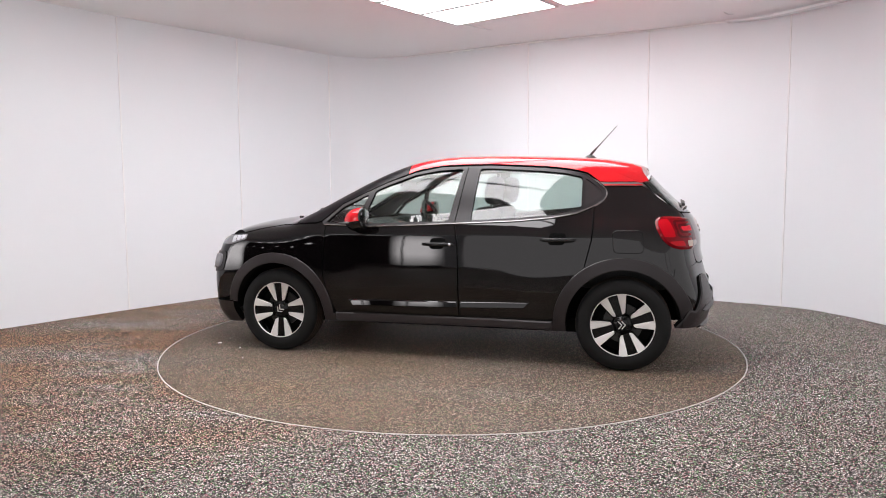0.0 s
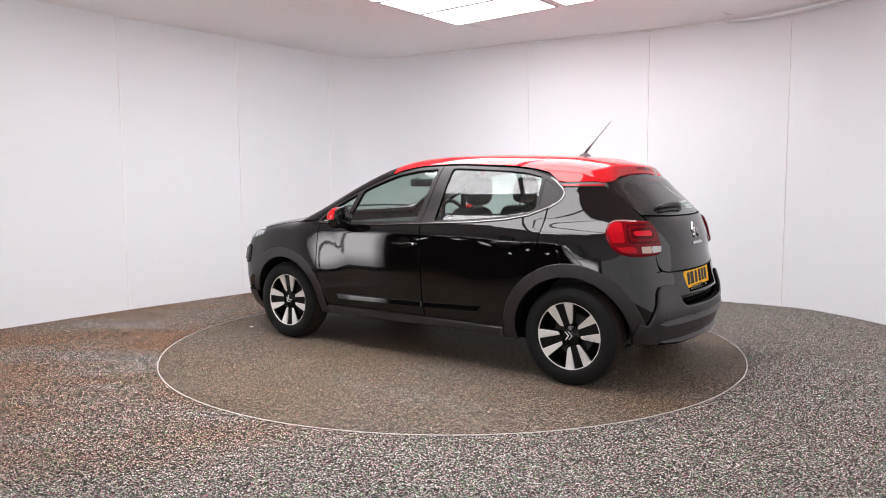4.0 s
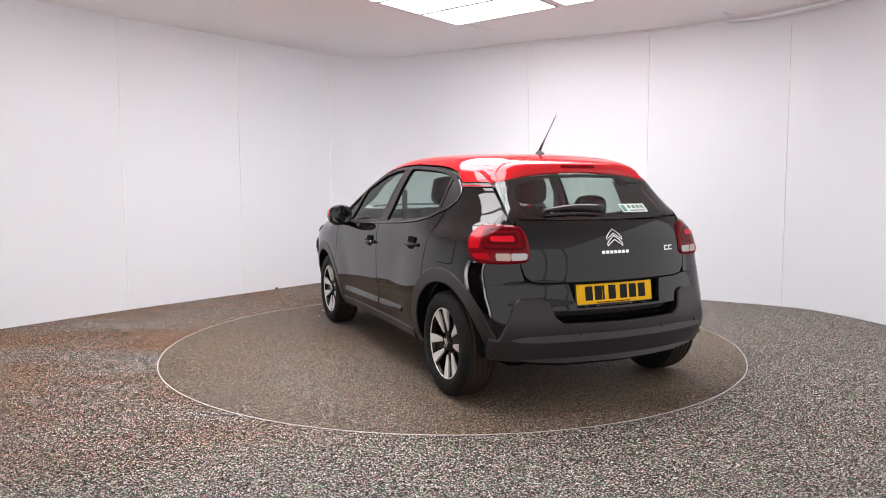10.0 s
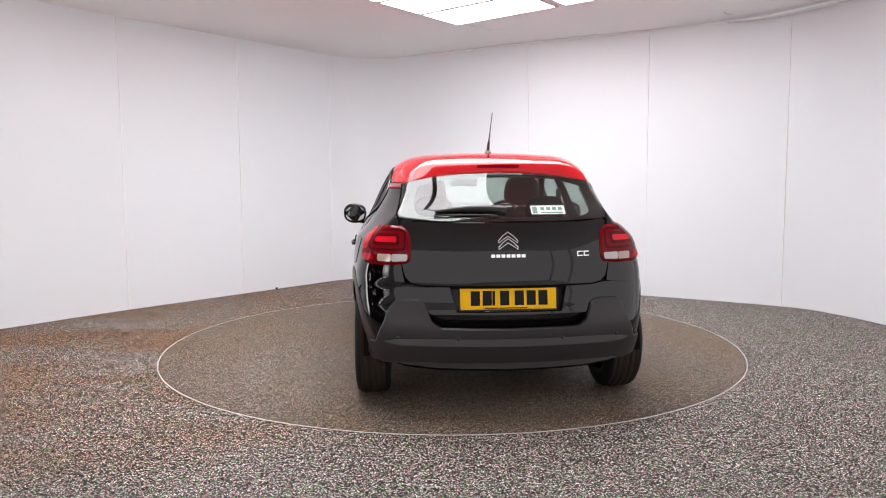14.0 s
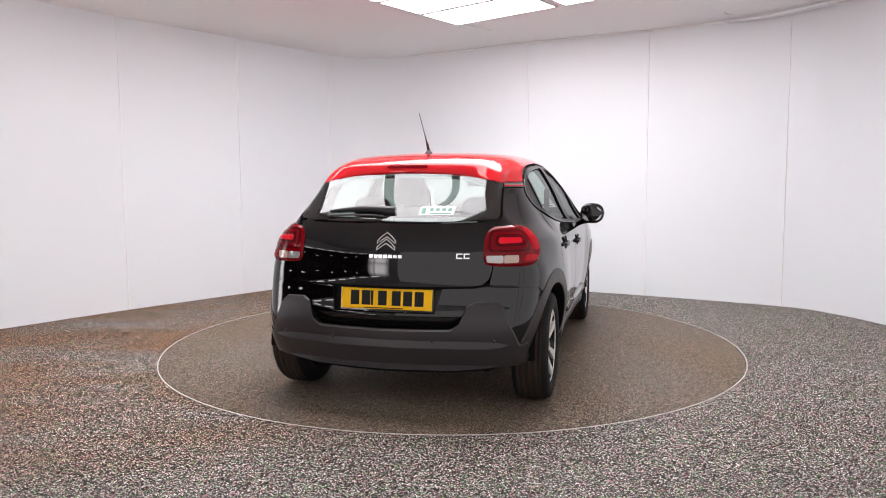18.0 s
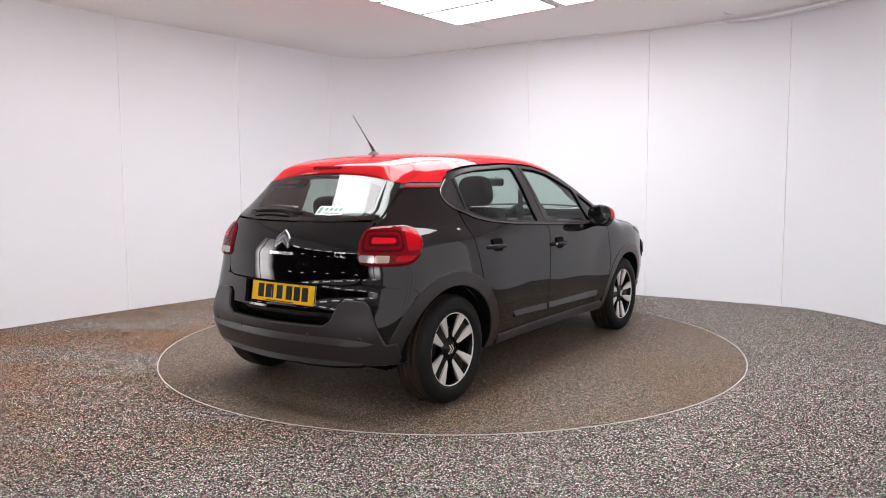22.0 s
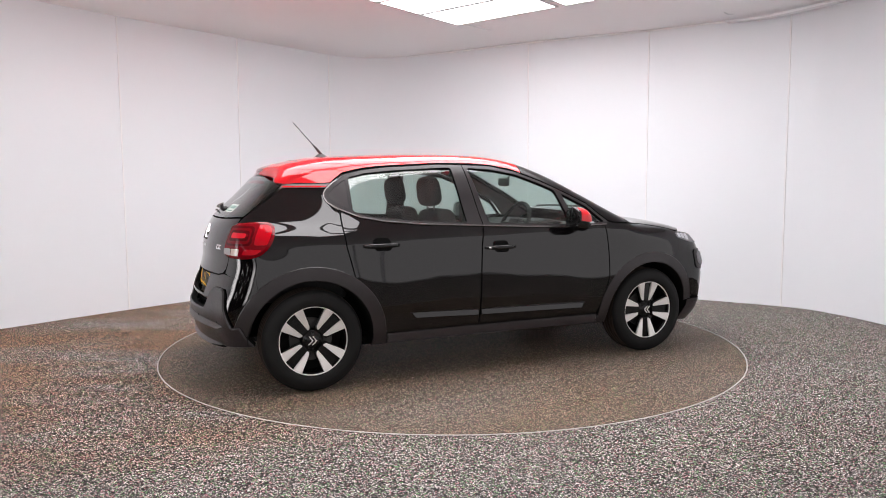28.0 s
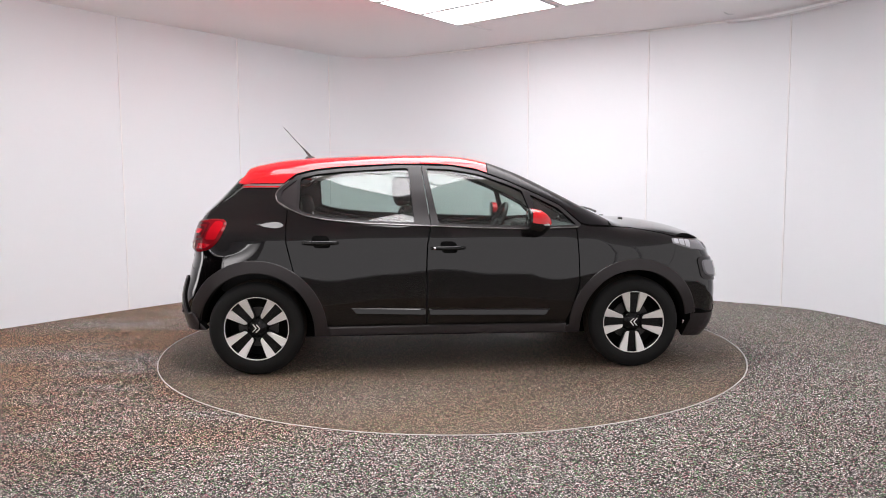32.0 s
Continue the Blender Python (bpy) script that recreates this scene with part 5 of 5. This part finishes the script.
def build_trim(car, gate, bumper, fd, rd):
    # aerial
    base = part("aerial", lathe_bm([(0, 0.020), (0.012, 0.018), (0.020, 0.006), (0.026, -0.004)], 20), M_INTER, car, "black whip aerial on the roof",
                True, pose(-0.99, 0, 1.458, 90, 0, 0) @ Matrix.Diagonal((2.0, 1, 0.9, 1)))
    part("aerial_whip", tube_bm([(-0.985, 0, 1.470), (-1.02, 0, 1.512), (-1.05, 0, 1.545), (-1.10, 0, 1.60), (-1.185, 0, 1.694)], [0.010, 0.008, 0.0035, 0.0026, 0.0022], 8), M_INTER, car, "thin black aerial whip", True)
    # rear wiper
    pts = [rear_pt(-0.01 + 0.395 * k / 8, 1.104 + 0.014 * math.sin(k / 8 * 3.14)) for k in range(9)]
    bm = bmesh.new()
    rows = []
    for k, q in enumerate(pts):
        t = k / 8
        h = 0.026 * (1 - 0.65 * t)
        d = 0.030 if k else 0.02
        rows.append([bm.verts.new((q[0] - 0.008, q[1], q[2] - h)), bm.verts.new((q[0] - d, q[1], q[2] - h * 0.3)), bm.verts.new((q[0] - d, q[1], q[2] + h * 0.7)), bm.verts.new((q[0] - 0.006, q[1], q[2] + h * 1.2))])
    for a, b in zip(rows, rows[1:]):
        for i in range(4):
            bm.faces.new((a[i], a[(i + 1) % 4], b[(i + 1) % 4], b[i]))
    bm.faces.new(rows[0][::-1])
    bm.faces.new(rows[-1])
    bmesh.ops.recalc_face_normals(bm, faces=bm.faces[:])
    part("wiper_arm", bm, M_TRIM, gate, "black rear wiper arm", True)
    bl = [rear_pt(0.05 + 0.345 * k / 8, 1.083 + 0.006 * math.sin(k / 8 * 3.14)) + np.array((-0.012, 0, 0)) for k in range(9)]
    part("wiper_blade", tube_bm(bl, 0.006, 6), M_INTER, gate, "black rear wiper blade")
    # chevron emblem and lettering bars
    half_out = [(0.0, 0.0), (0.033, -0.024), (0.055, -0.047), (0.052, -0.064), (0.030, -0.048), (0.0, -0.029)]
    half_in = [(0.0, -0.006), (0.030, -0.0285), (0.049, -0.049), (0.048, -0.056), (0.031, -0.0425), (0.0, -0.022)]
    for zt in (1.0005, 0.9655):
        host = gate
        for half, near, far, mat, nm, lb in ((half_out, 0.008, -0.004, M_CHROME, "emblem_chevron", "chrome-edged chevron of the tailgate emblem"), (half_in, 0.0088, 0.006, M_GLOSSB, "chevron_fill", "")):
            bm = bmesh.new()
            q = lambda y, z, d: Vector((float(rear_pt(y, z)[0]) - d, y, z))
            left_h = [(y, zt + z) for y, z in half]
            for sg in (1, -1):
                top = [bm.verts.new(q(sg * y, z, near)) for y, z in left_h]
                low = [bm.verts.new(q(sg * y, z, far)) for y, z in left_h]
                bm.faces.new(top[0:3] + top[3:])
                for i in range(5):
                    bm.faces.new((top[i], low[i], low[i + 1], top[i + 1]))
            bmesh.ops.recalc_face_normals(bm, faces=bm.faces[:])
            host = part(nm, bm, mat, host, lb)

    def bar(name, y0, y1, z0, z1, material, parent, label="", proud=0.004):
        a, b = rear_pt(y0, (z0 + z1) / 2), rear_pt(y1, (z0 + z1) / 2)
        bm = bmesh.new()
        rows = []
        for y in (y0, (y0 + y1) / 2, y1):
            lo_, hi_ = rear_pt(y, z0), rear_pt(y, z1)
            rows.append([bm.verts.new((lo_[0] - proud, y, z0)), bm.verts.new((hi_[0] - proud, y, z1)), bm.verts.new((hi_[0] + 0.003, y, z1)), bm.verts.new((lo_[0] + 0.003, y, z0))])
        for r, s in zip(rows, rows[1:]):
            for i in range(4):
                bm.faces.new((r[i], r[(i + 1) % 4], s[(i + 1) % 4], s[i]))
        bm.faces.new(rows[0])
        bm.faces.new(rows[-1][::-1])
        bmesh.ops.recalc_face_normals(bm, faces=bm.faces[:])
        return part(name, bm, material, parent, label)

    for i in range(7):
        y = 0.094 - i * 0.0275
        bar("lettering_bar", y, y - 0.021, 0.862, 0.879, M_CHROME, gate, "chrome lettering bar")
    for y0, y1 in ((-0.385, -0.418), (-0.424, -0.455)):
        bar("badge_bar", y0, y1, 0.862, 0.868, M_CHROME, gate, "chrome badge bar")
        bar("badge_bar", y0, y1, 0.884, 0.890, M_CHROME, gate, "chrome badge bar")
        bar("badge_bar", y0, y0 - 0.007, 0.868, 0.884, M_CHROME, gate, "chrome badge bar")
    st = bar("window_sticker", -0.150, -0.345, 1.088, 1.135, M_STICK, gate, "small pale sticker on the rear window", 0.002)
    bar("sticker_mark", -0.158, -0.185, 1.094, 1.130, M_STICKG, gate, "", 0.003)
    for i in range(4):
        y = -0.205 - i * 0.034
        bar("sticker_mark", y, y - 0.022, 1.110, 1.128, M_STICKG, gate, "", 0.003)
    bar("sticker_mark", -0.205, -0.33, 1.095, 1.101, M_STICKG, gate, "", 0.003)
    # number plate, its characters as bars
    m = pose(-1.803, 0, 0.638, 0, 8, 0)
    pl = part("number_plate", box_bm(-0.004, 0.004, -0.262, 0.262, -0.0575, 0.0575, 0.003), M_YELLOW, bumper, "yellow number plate with black characters", at=m)
    part("plate_holder", box_bm(0.002, 0.014, -0.27, 0.27, -0.082, 0.063, 0.003), M_GLOSSB, bumper, "gloss black plate holder", at=m)
    for y0, y1 in ((0.215, 0.18), (0.13, -0.005), (-0.03, -0.115), (-0.185, -0.225)):
        part("print_bar", box_bm(0.0008, 0.0022, y1, y0, -0.073, -0.067), M_STICK, pl, "pale bar of small print")
    for y0 in (0.206, 0.141, 0.088, 0.046, -0.034, -0.099, -0.164):
        wdt = 0.030 if y0 == 0.088 else 0.050
        wdt = 0.014 if y0 == 0.088 else wdt
        part("character_bar", box_bm(-0.0052, -0.0038, y0 - wdt, y0, -0.036, 0.043), M_INK, pl)
    part("plate_line", box_bm(-0.0052, -0.0038, -0.10, 0.13, -0.053, -0.048), M_INK, pl)
    # door handles
    for host, x0, x1, z in ((fd, -0.118, 0.115, 0.838), (rd, -0.958, -0.720, 0.880)):
        for sd in (1, -1):
            xm = (x0 + x1) / 2
            # the hollow's shade is a flat black sheet laid on the door
            dish = rounded([S(x0 + 0.06, z + 0.044), S(x1 - 0.065, z + 0.044), S(x1 - 0.05, z - 0.034), S(x0 + 0.075, z - 0.034)], 0.03)
            sheet("handle_recess_shade", dish, M_UNDER, host, "flat black sheet for the handle recess's shade", off=0.0012, thick=0.004, step=0.03, mirror=sd < 0, tilt=(z - 0.034, -0.13))
            bm = bmesh.new()
            rows = []
            for k in range(13):
                t = k / 12
                x = x0 + (x1 - x0) * t
                y = float(side_pt(x, z)[1])
                lift = 0.006 + 0.024 * math.sin(math.pi * min(1, max(0, t))) ** 0.45
                h = 0.0135 * (1 - 0.35 * abs(2 * t - 1) ** 3)
                pr = [(-0.004, -h), (lift - 0.004, -h), (lift, -h * 0.4), (lift, h * 0.5), (lift - 0.006, h), (-0.004, h)]
                if 1 < k < 11:
                    pr[0] = (lift - 0.014, -h)
                    pr[-1] = (lift - 0.014, h)
                rows.append([bm.verts.new((x, (y + a) * sd, z + b)) for a, b in pr])
            for a, b in zip(rows, rows[1:]):
                for i in range(6):
                    bm.faces.new((a[i], a[(i + 1) % 6], b[(i + 1) % 6], b[i]))
            bm.faces.new(rows[0])
            bm.faces.new(rows[-1])
            bmesh.ops.recalc_face_normals(bm, faces=bm.faces[:])
            part("door_handle", bm, M_HANDLE, host, "gloss black pull handle", True)
    for sd in (1, -1):
        y = float(side_pt(-0.095, 0.838)[1]) + 0.027
        part("key_cap", lathe_bm([(0, 0.004), (0.008, 0.003), (0.009, 0)], 14), M_CHROME, fd, "small bright lock cap", True, pose(-0.092, sd * y, 0.838, 0, 0, 0 if sd > 0 else 180))
    # door mirrors
    for sd in (1, -1):
        mir = empty("door_mirror")
        mir.parent = car

        def blob(z0, x0, material, nm, label, grow=0.0):
            bm = bmesh.new()
            bmesh.ops.create_uvsphere(bm, u_segments=28, v_segments=18, radius=1)
            for v in bm.verts:
                c = v.co
                pw = 0.86
                fill = 1.0 if c.x > 0 else 1 / max(0.2, math.sqrt(max(0.0, 1 - c.x * c.x))) ** 0.8
                c = Vector([math.copysign(abs(q) ** pw, q) for q in c])
                c.y, c.z = c.y * fill, c.z * fill
                if z0 is None:
                    grow = 0.004 if c.x < -0.84 else -0.004
                x = 0.592 + c.x * (0.070 + grow) + (0.014 if c.x > 0 else 0) * abs(c.x)
                taper = 1.0 - 0.30 * max(0, c.x)
                yy = 0.932 + c.y * (0.096 + grow) * taper - 0.02 * max(0, c.x)
                zz = 1.012 + c.z * ((0.078 if c.z > 0 else 0.086) + grow) * taper - 0.012 * c.x
                v.co = Vector((x, yy * sd, zz))
            if z0 is not None:
                for co, no in (((0.575, 0, z0), (0.12, 0, 1)), ((x0, 0, 1.0), (1, 0, 0.1))):
                    bmesh.ops.bisect_plane(bm, geom=bm.verts[:] + bm.edges[:] + bm.faces[:], plane_co=co, plane_no=no, clear_inner=True)
            bmesh.ops.recalc_face_normals(bm, faces=bm.faces[:])
            return part(nm, bm, material, mir, label, True)

        blob(None, None, M_GLOSSB, "mirror_housing", "gloss black mirror housing")
        cap = blob(1.002, 0.532, M_RED, "mirror_cap", "glossy red mirror cap")
        part("side_repeater", box_bm(0.575, 0.645, sd * 1.002 - 0.010, sd * 1.002 + 0.010, 0.988, 1.000, 0.003), M_LAMPW, mir, "clear side repeater", at=pose(0, 0, 0))
        bm = bmesh.new()
        bmesh.ops.create_circle(bm, cap_ends=True, segments=28, radius=1)
        for v in bm.verts:
            c = v.co
            v.co = Vector((0.5195, sd * (0.930 + math.copysign(abs(c.x) ** 0.75, c.x) * 0.078), 1.014 + math.copysign(abs(c.y) ** 0.75, c.y) * 0.060))
        part("mirror_glass", bm, M_MIRROR, mir, "mirror glass")
        part("mirror_foot", tube_bm([(0.60, sd * 0.80, 0.955), (0.59, sd * 0.87, 0.955), (0.58, sd * 0.90, 0.965)], [0.035, 0.028, 0.03], 10), M_GLOSSB, mir, "gloss black mirror foot", True)
    # front wipers and washer jets
    for y0, y1 in ((0.45, -0.15), (-0.1, -0.55)):
        pts = [meet([(1.10 - 0.05 * abs(y), y, 0.8)], [(0, 0, 1)])[0] + np.array((0, 0, 0.015)) for y in np.linspace(y0, y1, 7)]
        part("windscreen_wiper", tube_bm(pts, 0.008, 6), M_INTER, car, "black windscreen wiper")
    for y in (0.25, -0.25):
        z = float(meet([(1.35, y, 0.6)], [(0, 0, 1)])[0][2])
        part("washer_jet", box_bm(1.335, 1.365, y - 0.012, y + 0.012, z - 0.004, z + 0.008, 0.003), M_INTER, car, "small black washer jet")


def build_cabin(car):
    """Seats, dashboard, wheel and linings that show through the glass."""
    part("floor_pan", box_bm(-1.50, 1.75, -0.52, 0.52, 0.185, 0.30, 0.02), M_UNDER, car, "black underbody")
    part("cabin_floor", box_bm(-0.86, 0.86, -0.74, 0.74, 0.235, 0.34, 0.02), M_UNDER, car)
    part("boot_lining", box_bm(-1.58, -0.95, -0.52, 0.52, 0.50, 0.98, 0.05), M_INTER, car, "dark luggage cover behind the rear seat")
    part("bulkhead", box_bm(0.92, 1.60, -0.60, 0.60, 0.30, 0.84, 0.04), M_UNDER, car)
    dash = [(0.50, 0.62), (0.50, 0.86), (0.56, 0.93), (0.72, 0.965), (1.00, 0.955), (1.05, 0.85), (1.0, 0.5), (0.7, 0.5)]
    part("dashboard", prism_bm(dash, -0.66, 0.66, 0.015), M_INTER, car, "dark grey plastic dashboard")
    hood = [(0.50, 0.90), (0.52, 0.985), (0.60, 1.0), (0.74, 0.97), (0.70, 0.90)]
    part("instrument_hood", prism_bm(hood, -0.50, -0.22, 0.02), M_INTER, car)
    # steering wheel on the right-hand side
    bm = bmesh.new()
    pts = [(0.0, 0.185 * math.cos(a), 0.175 * math.sin(a)) for a in np.linspace(0, 2 * math.pi, 33)[:-1]]
    ring = []
    for i, p in enumerate(pts):
        a = math.atan2(p[2], p[1])
        ring.append([bm.verts.new((0.015 * math.cos(b), p[1] + 0.016 * math.sin(b) * math.cos(a), p[2] + 0.016 * math.sin(b) * math.sin(a))) for b in np.linspace(0, 2 * math.pi, 9)[:-1]])
    for i in range(32):
        for k in range(8):
            bm.faces.new((ring[i][k], ring[(i + 1) % 32][k], ring[(i + 1) % 32][(k + 1) % 8], ring[i][(k + 1) % 8]))
    bmesh.ops.recalc_face_normals(bm, faces=bm.faces[:])
    sw = part("steering_wheel", bm, M_INTER, car, "black steering wheel", True, pose(0.385, -0.36, 0.955, 0, 25, 0))
    part("wheel_boss", box_bm(-0.02, 0.03, -0.075, 0.075, -0.055, 0.055, 0.02), M_INTER, sw)
    part("wheel_spoke", box_bm(-0.008, 0.012, -0.18, 0.18, -0.022, 0.018, 0.006), M_INTER, sw)
    part("steering_column", tube_bm([(0.02, 0, 0), (0.22, 0, -0.01)], 0.05, 10), M_INTER, sw)
    def cushion(dx, dy, z0, z1):
        """A padded block with well rounded corners."""
        bm = bmesh.new()
        bmesh.ops.create_uvsphere(bm, u_segments=28, v_segments=18, radius=1)
        for v in bm.verts:
            c = [math.copysign(abs(q) ** 0.62, q) for q in v.co]
            v.co = Vector((c[0] * dx, c[1] * dy * (1 - 0.10 * c[2]), (z0 + z1) / 2 + c[2] * (z1 - z0) / 2))
        return bm

    # seats
    def seat(x, y, w):
        st = empty("front_seat", pose(x, y, 0))
        st.parent = car
        part("seat_cushion", box_bm(-0.22, 0.30, -w, w, 0.42, 0.60, 0.05, seg=3), M_FABRIC, st, "dark grey cloth seat cushion", True)
        bm = box_bm(-0.07, 0.07, -w, w, 0.0, 0.58, 0.05, seg=3)
        for v in bm.verts:
            v.co.y *= 1.0 - 0.25 * max(0, v.co.z - 0.3) / 0.28
            v.co.x += 0.03 * (abs(v.co.y) / w) ** 2
        part("seat_back", bm, M_FABRIC, st, "dark grey cloth seat back", True, pose(-0.22, 0, 0.52, 0, -16, 0))
        hr = part("headrest", cushion(0.062, 0.130, 0.05, 0.262), M_FABRIC, st, "dark rounded headrest", True, pose(-0.385, 0, 1.055, 0, -8, 0))
        for dy in (-0.06, 0.06):
            part("headrest_rod", tube_bm([(0, dy, -0.02), (0, dy, 0.08)], 0.007, 8), M_INTER, hr)
        return st

    seat(0.10, 0.35, 0.25)
    seat(0.10, -0.35, 0.25)
    bench = empty("rear_seat", pose(-0.62, 0, 0))
    bench.parent = car
    part("bench_cushion", box_bm(-0.25, 0.28, -0.60, 0.60, 0.40, 0.58, 0.05, seg=3), M_FABRIC, bench, "", True)
    part("bench_back", box_bm(-0.07, 0.07, -0.58, 0.58, 0.0, 0.50, 0.05, seg=3), M_FABRIC, bench, "dark cloth rear seat back", True, pose(-0.26, 0, 0.52, 0, -18, 0))
    for y in (0.36, -0.36):
        part("headrest", cushion(0.048, 0.122, 0.0, 0.15), M_FABRIC, bench, "dark rounded headrest", True, pose(-0.43, y, 1.03, 0, -12, 0))
    # head lining and inner mirror
    inner = [So(0.15, 1.36), So(-0.30, 1.385), So(-0.72, 1.365), So(-1.0, 1.31)] + [To(-1.25, 0.48), To(-1.22, 0.0)]
    o = [To(0.28, 0.0), To(0.26, 0.35)] + inner
    o = o + [(u, -v) for u, v in reversed(o)]
    o = [p for i, p in enumerate(o) if np.hypot(p[0] - o[i - 1][0], p[1] - o[i - 1][1]) > 1e-4]
    sheet("head_lining", o, M_LINER, car, "pale grey head lining", chart="over", off=-0.035, thick=0.004, step=0.08)
    part("inner_mirror", box_bm(-0.02, 0.012, -0.115, 0.115, -0.03, 0.035, 0.015, seg=3), M_INTER, car, "black interior mirror", True, pose(0.50, 0.0, 1.272, 0, 0, -12))
    part("mirror_stem", tube_bm([(0.51, 0, 1.285), (0.545, 0, float(TOP(0.545)) - 0.02)], 0.01, 8), M_INTER, car)
    for sd in (1, -1):
        part("seat_belt", box_bm(-0.20, -0.19, sd * 0.655 - 0.02, sd * 0.655 + 0.02, 0.5, 1.22, 0.003), M_INTER, car, "black seat belt")


TURN0, RATE, OFFX, OFFY = 165.182, -5.0212, -0.0935, -0.1513


def build_car():
    car = empty("car")
    tagged(car, "black five-door hatchback with a red roof on the turntable", "car")
    pair, gate, bumper, fd, rd, tail = build_body(car)
    made = {}
    for ob in pair:
        c = flipy(ob)
        made[ob] = c
    for ob, c in made.items():
        if ob.parent in made:
            c.parent = made[ob.parent]
    build_spoiler(gate)
    build_wheels(car)
    build_trim(car, gate, bumper, fd, rd)
    build_cabin(car)
    return car


def build_table():
    n = 128
    t = empty("turntable")
    bm = bmesh.new()
    top = [bm.verts.new((2.2125 * math.cos(2 * math.pi * k / n), 2.2125 * math.sin(2 * math.pi * k / n), 0)) for k in range(n)]
    low = [bm.verts.new(v.co + Vector((0, 0, -0.12))) for v in top]
    bm.faces.new(top)
    for k in range(n):
        j = (k + 1) % n
        bm.faces.new((top[j], top[k], low[k], low[j]))
    part("table_top", bm, M_TABLE, t, "brownish speckled stone-resin turntable top")
    bm = bmesh.new()
    rows = []
    for k in range(n):
        c, s = math.cos(2 * math.pi * k / n), math.sin(2 * math.pi * k / n)
        rows.append([bm.verts.new((r * c, r * s, z)) for r, z in ((2.2150, -0.05), (2.2155, 0.0020), (2.2210, 0.0020), (2.2220, -0.05))])
    for k in range(n):
        a, b = rows[k], rows[(k + 1) % n]
        for i in range(3):
            bm.faces.new((a[i], a[i + 1], b[i + 1], b[i]))
    bmesh.ops.recalc_face_normals(bm, faces=bm.faces[:])
    part("edge_ring", bm, M_RING, t, "thin pale metal edge ring")
    return tagged(t, "round floor turntable with a thin pale metal edge", "turntable")


def build_litter():
    """Scraps that lie on the turntable and by the walls."""
    made = []
    for x, y, w, d, a in ((-1.846, -0.120, 0.030, 0.016, 20), (-1.635, -0.293, 0.012, 0.008, 70), (-1.52, -0.62, 0.008, 0.006, 10)):
        bm = box_bm(-w / 2, w / 2, -d / 2, d / 2, 0.0, 0.003)
        for v in bm.verts:
            v.co.z += 0.004 * (v.co.x / w) ** 2 * 4
        ob = link_bm("paper_scrap", bm, M_PAPER)
        tagged(ob, "tiny white paper scrap on the turntable", "litter", "paper scraps")
        made.append((ob, pose(x, y, 0.0005, 0, 0, a)))
    for x, y in ((3.62, 0.90),):
        ob = link_bm("paper_scrap", box_bm(-0.012, 0.012, -0.008, 0.008, 0, 0.004), M_PAPER)
        ob.matrix_basis = pose(x, y, 0.0005, 0, 0, 35)
        tagged(ob, "tiny white paper scrap by the wall", "litter")
    ob = link_bm("dark_clip", box_bm(-0.014, 0.014, -0.008, 0.008, 0, 0.022, 0.003), M_DARK)
    ob.matrix_basis = pose(-2.12, 2.86, 0.0, 0, 0, 50)
    tagged(ob, "small black clip at the foot of the wall", "clip")
    return made


build_room()
build_ceiling_details()
build_lights()
build_bay_lamps()
build_spots()
CAR = build_car()
TABLE = build_table()
SCRAPS = build_litter()


def motions():
    rows_c, rows_t = [], []
    for k in range(17):
        t = 2.0 * k
        spin = pose(0, 0, 0, 0, 0, TURN0 + RATE * t)
        rows_c.append((t, spin @ pose(OFFX, OFFY, 0)))
        rows_t.append((t, pose(0, 0, 0, 0, 0, RATE * t)))
    walk(CAR, rows_c)
    walk(TABLE, rows_t)
    for ob, place in SCRAPS:
        walk(ob, [(t, m @ place) for t, m in rows_t])


motions()
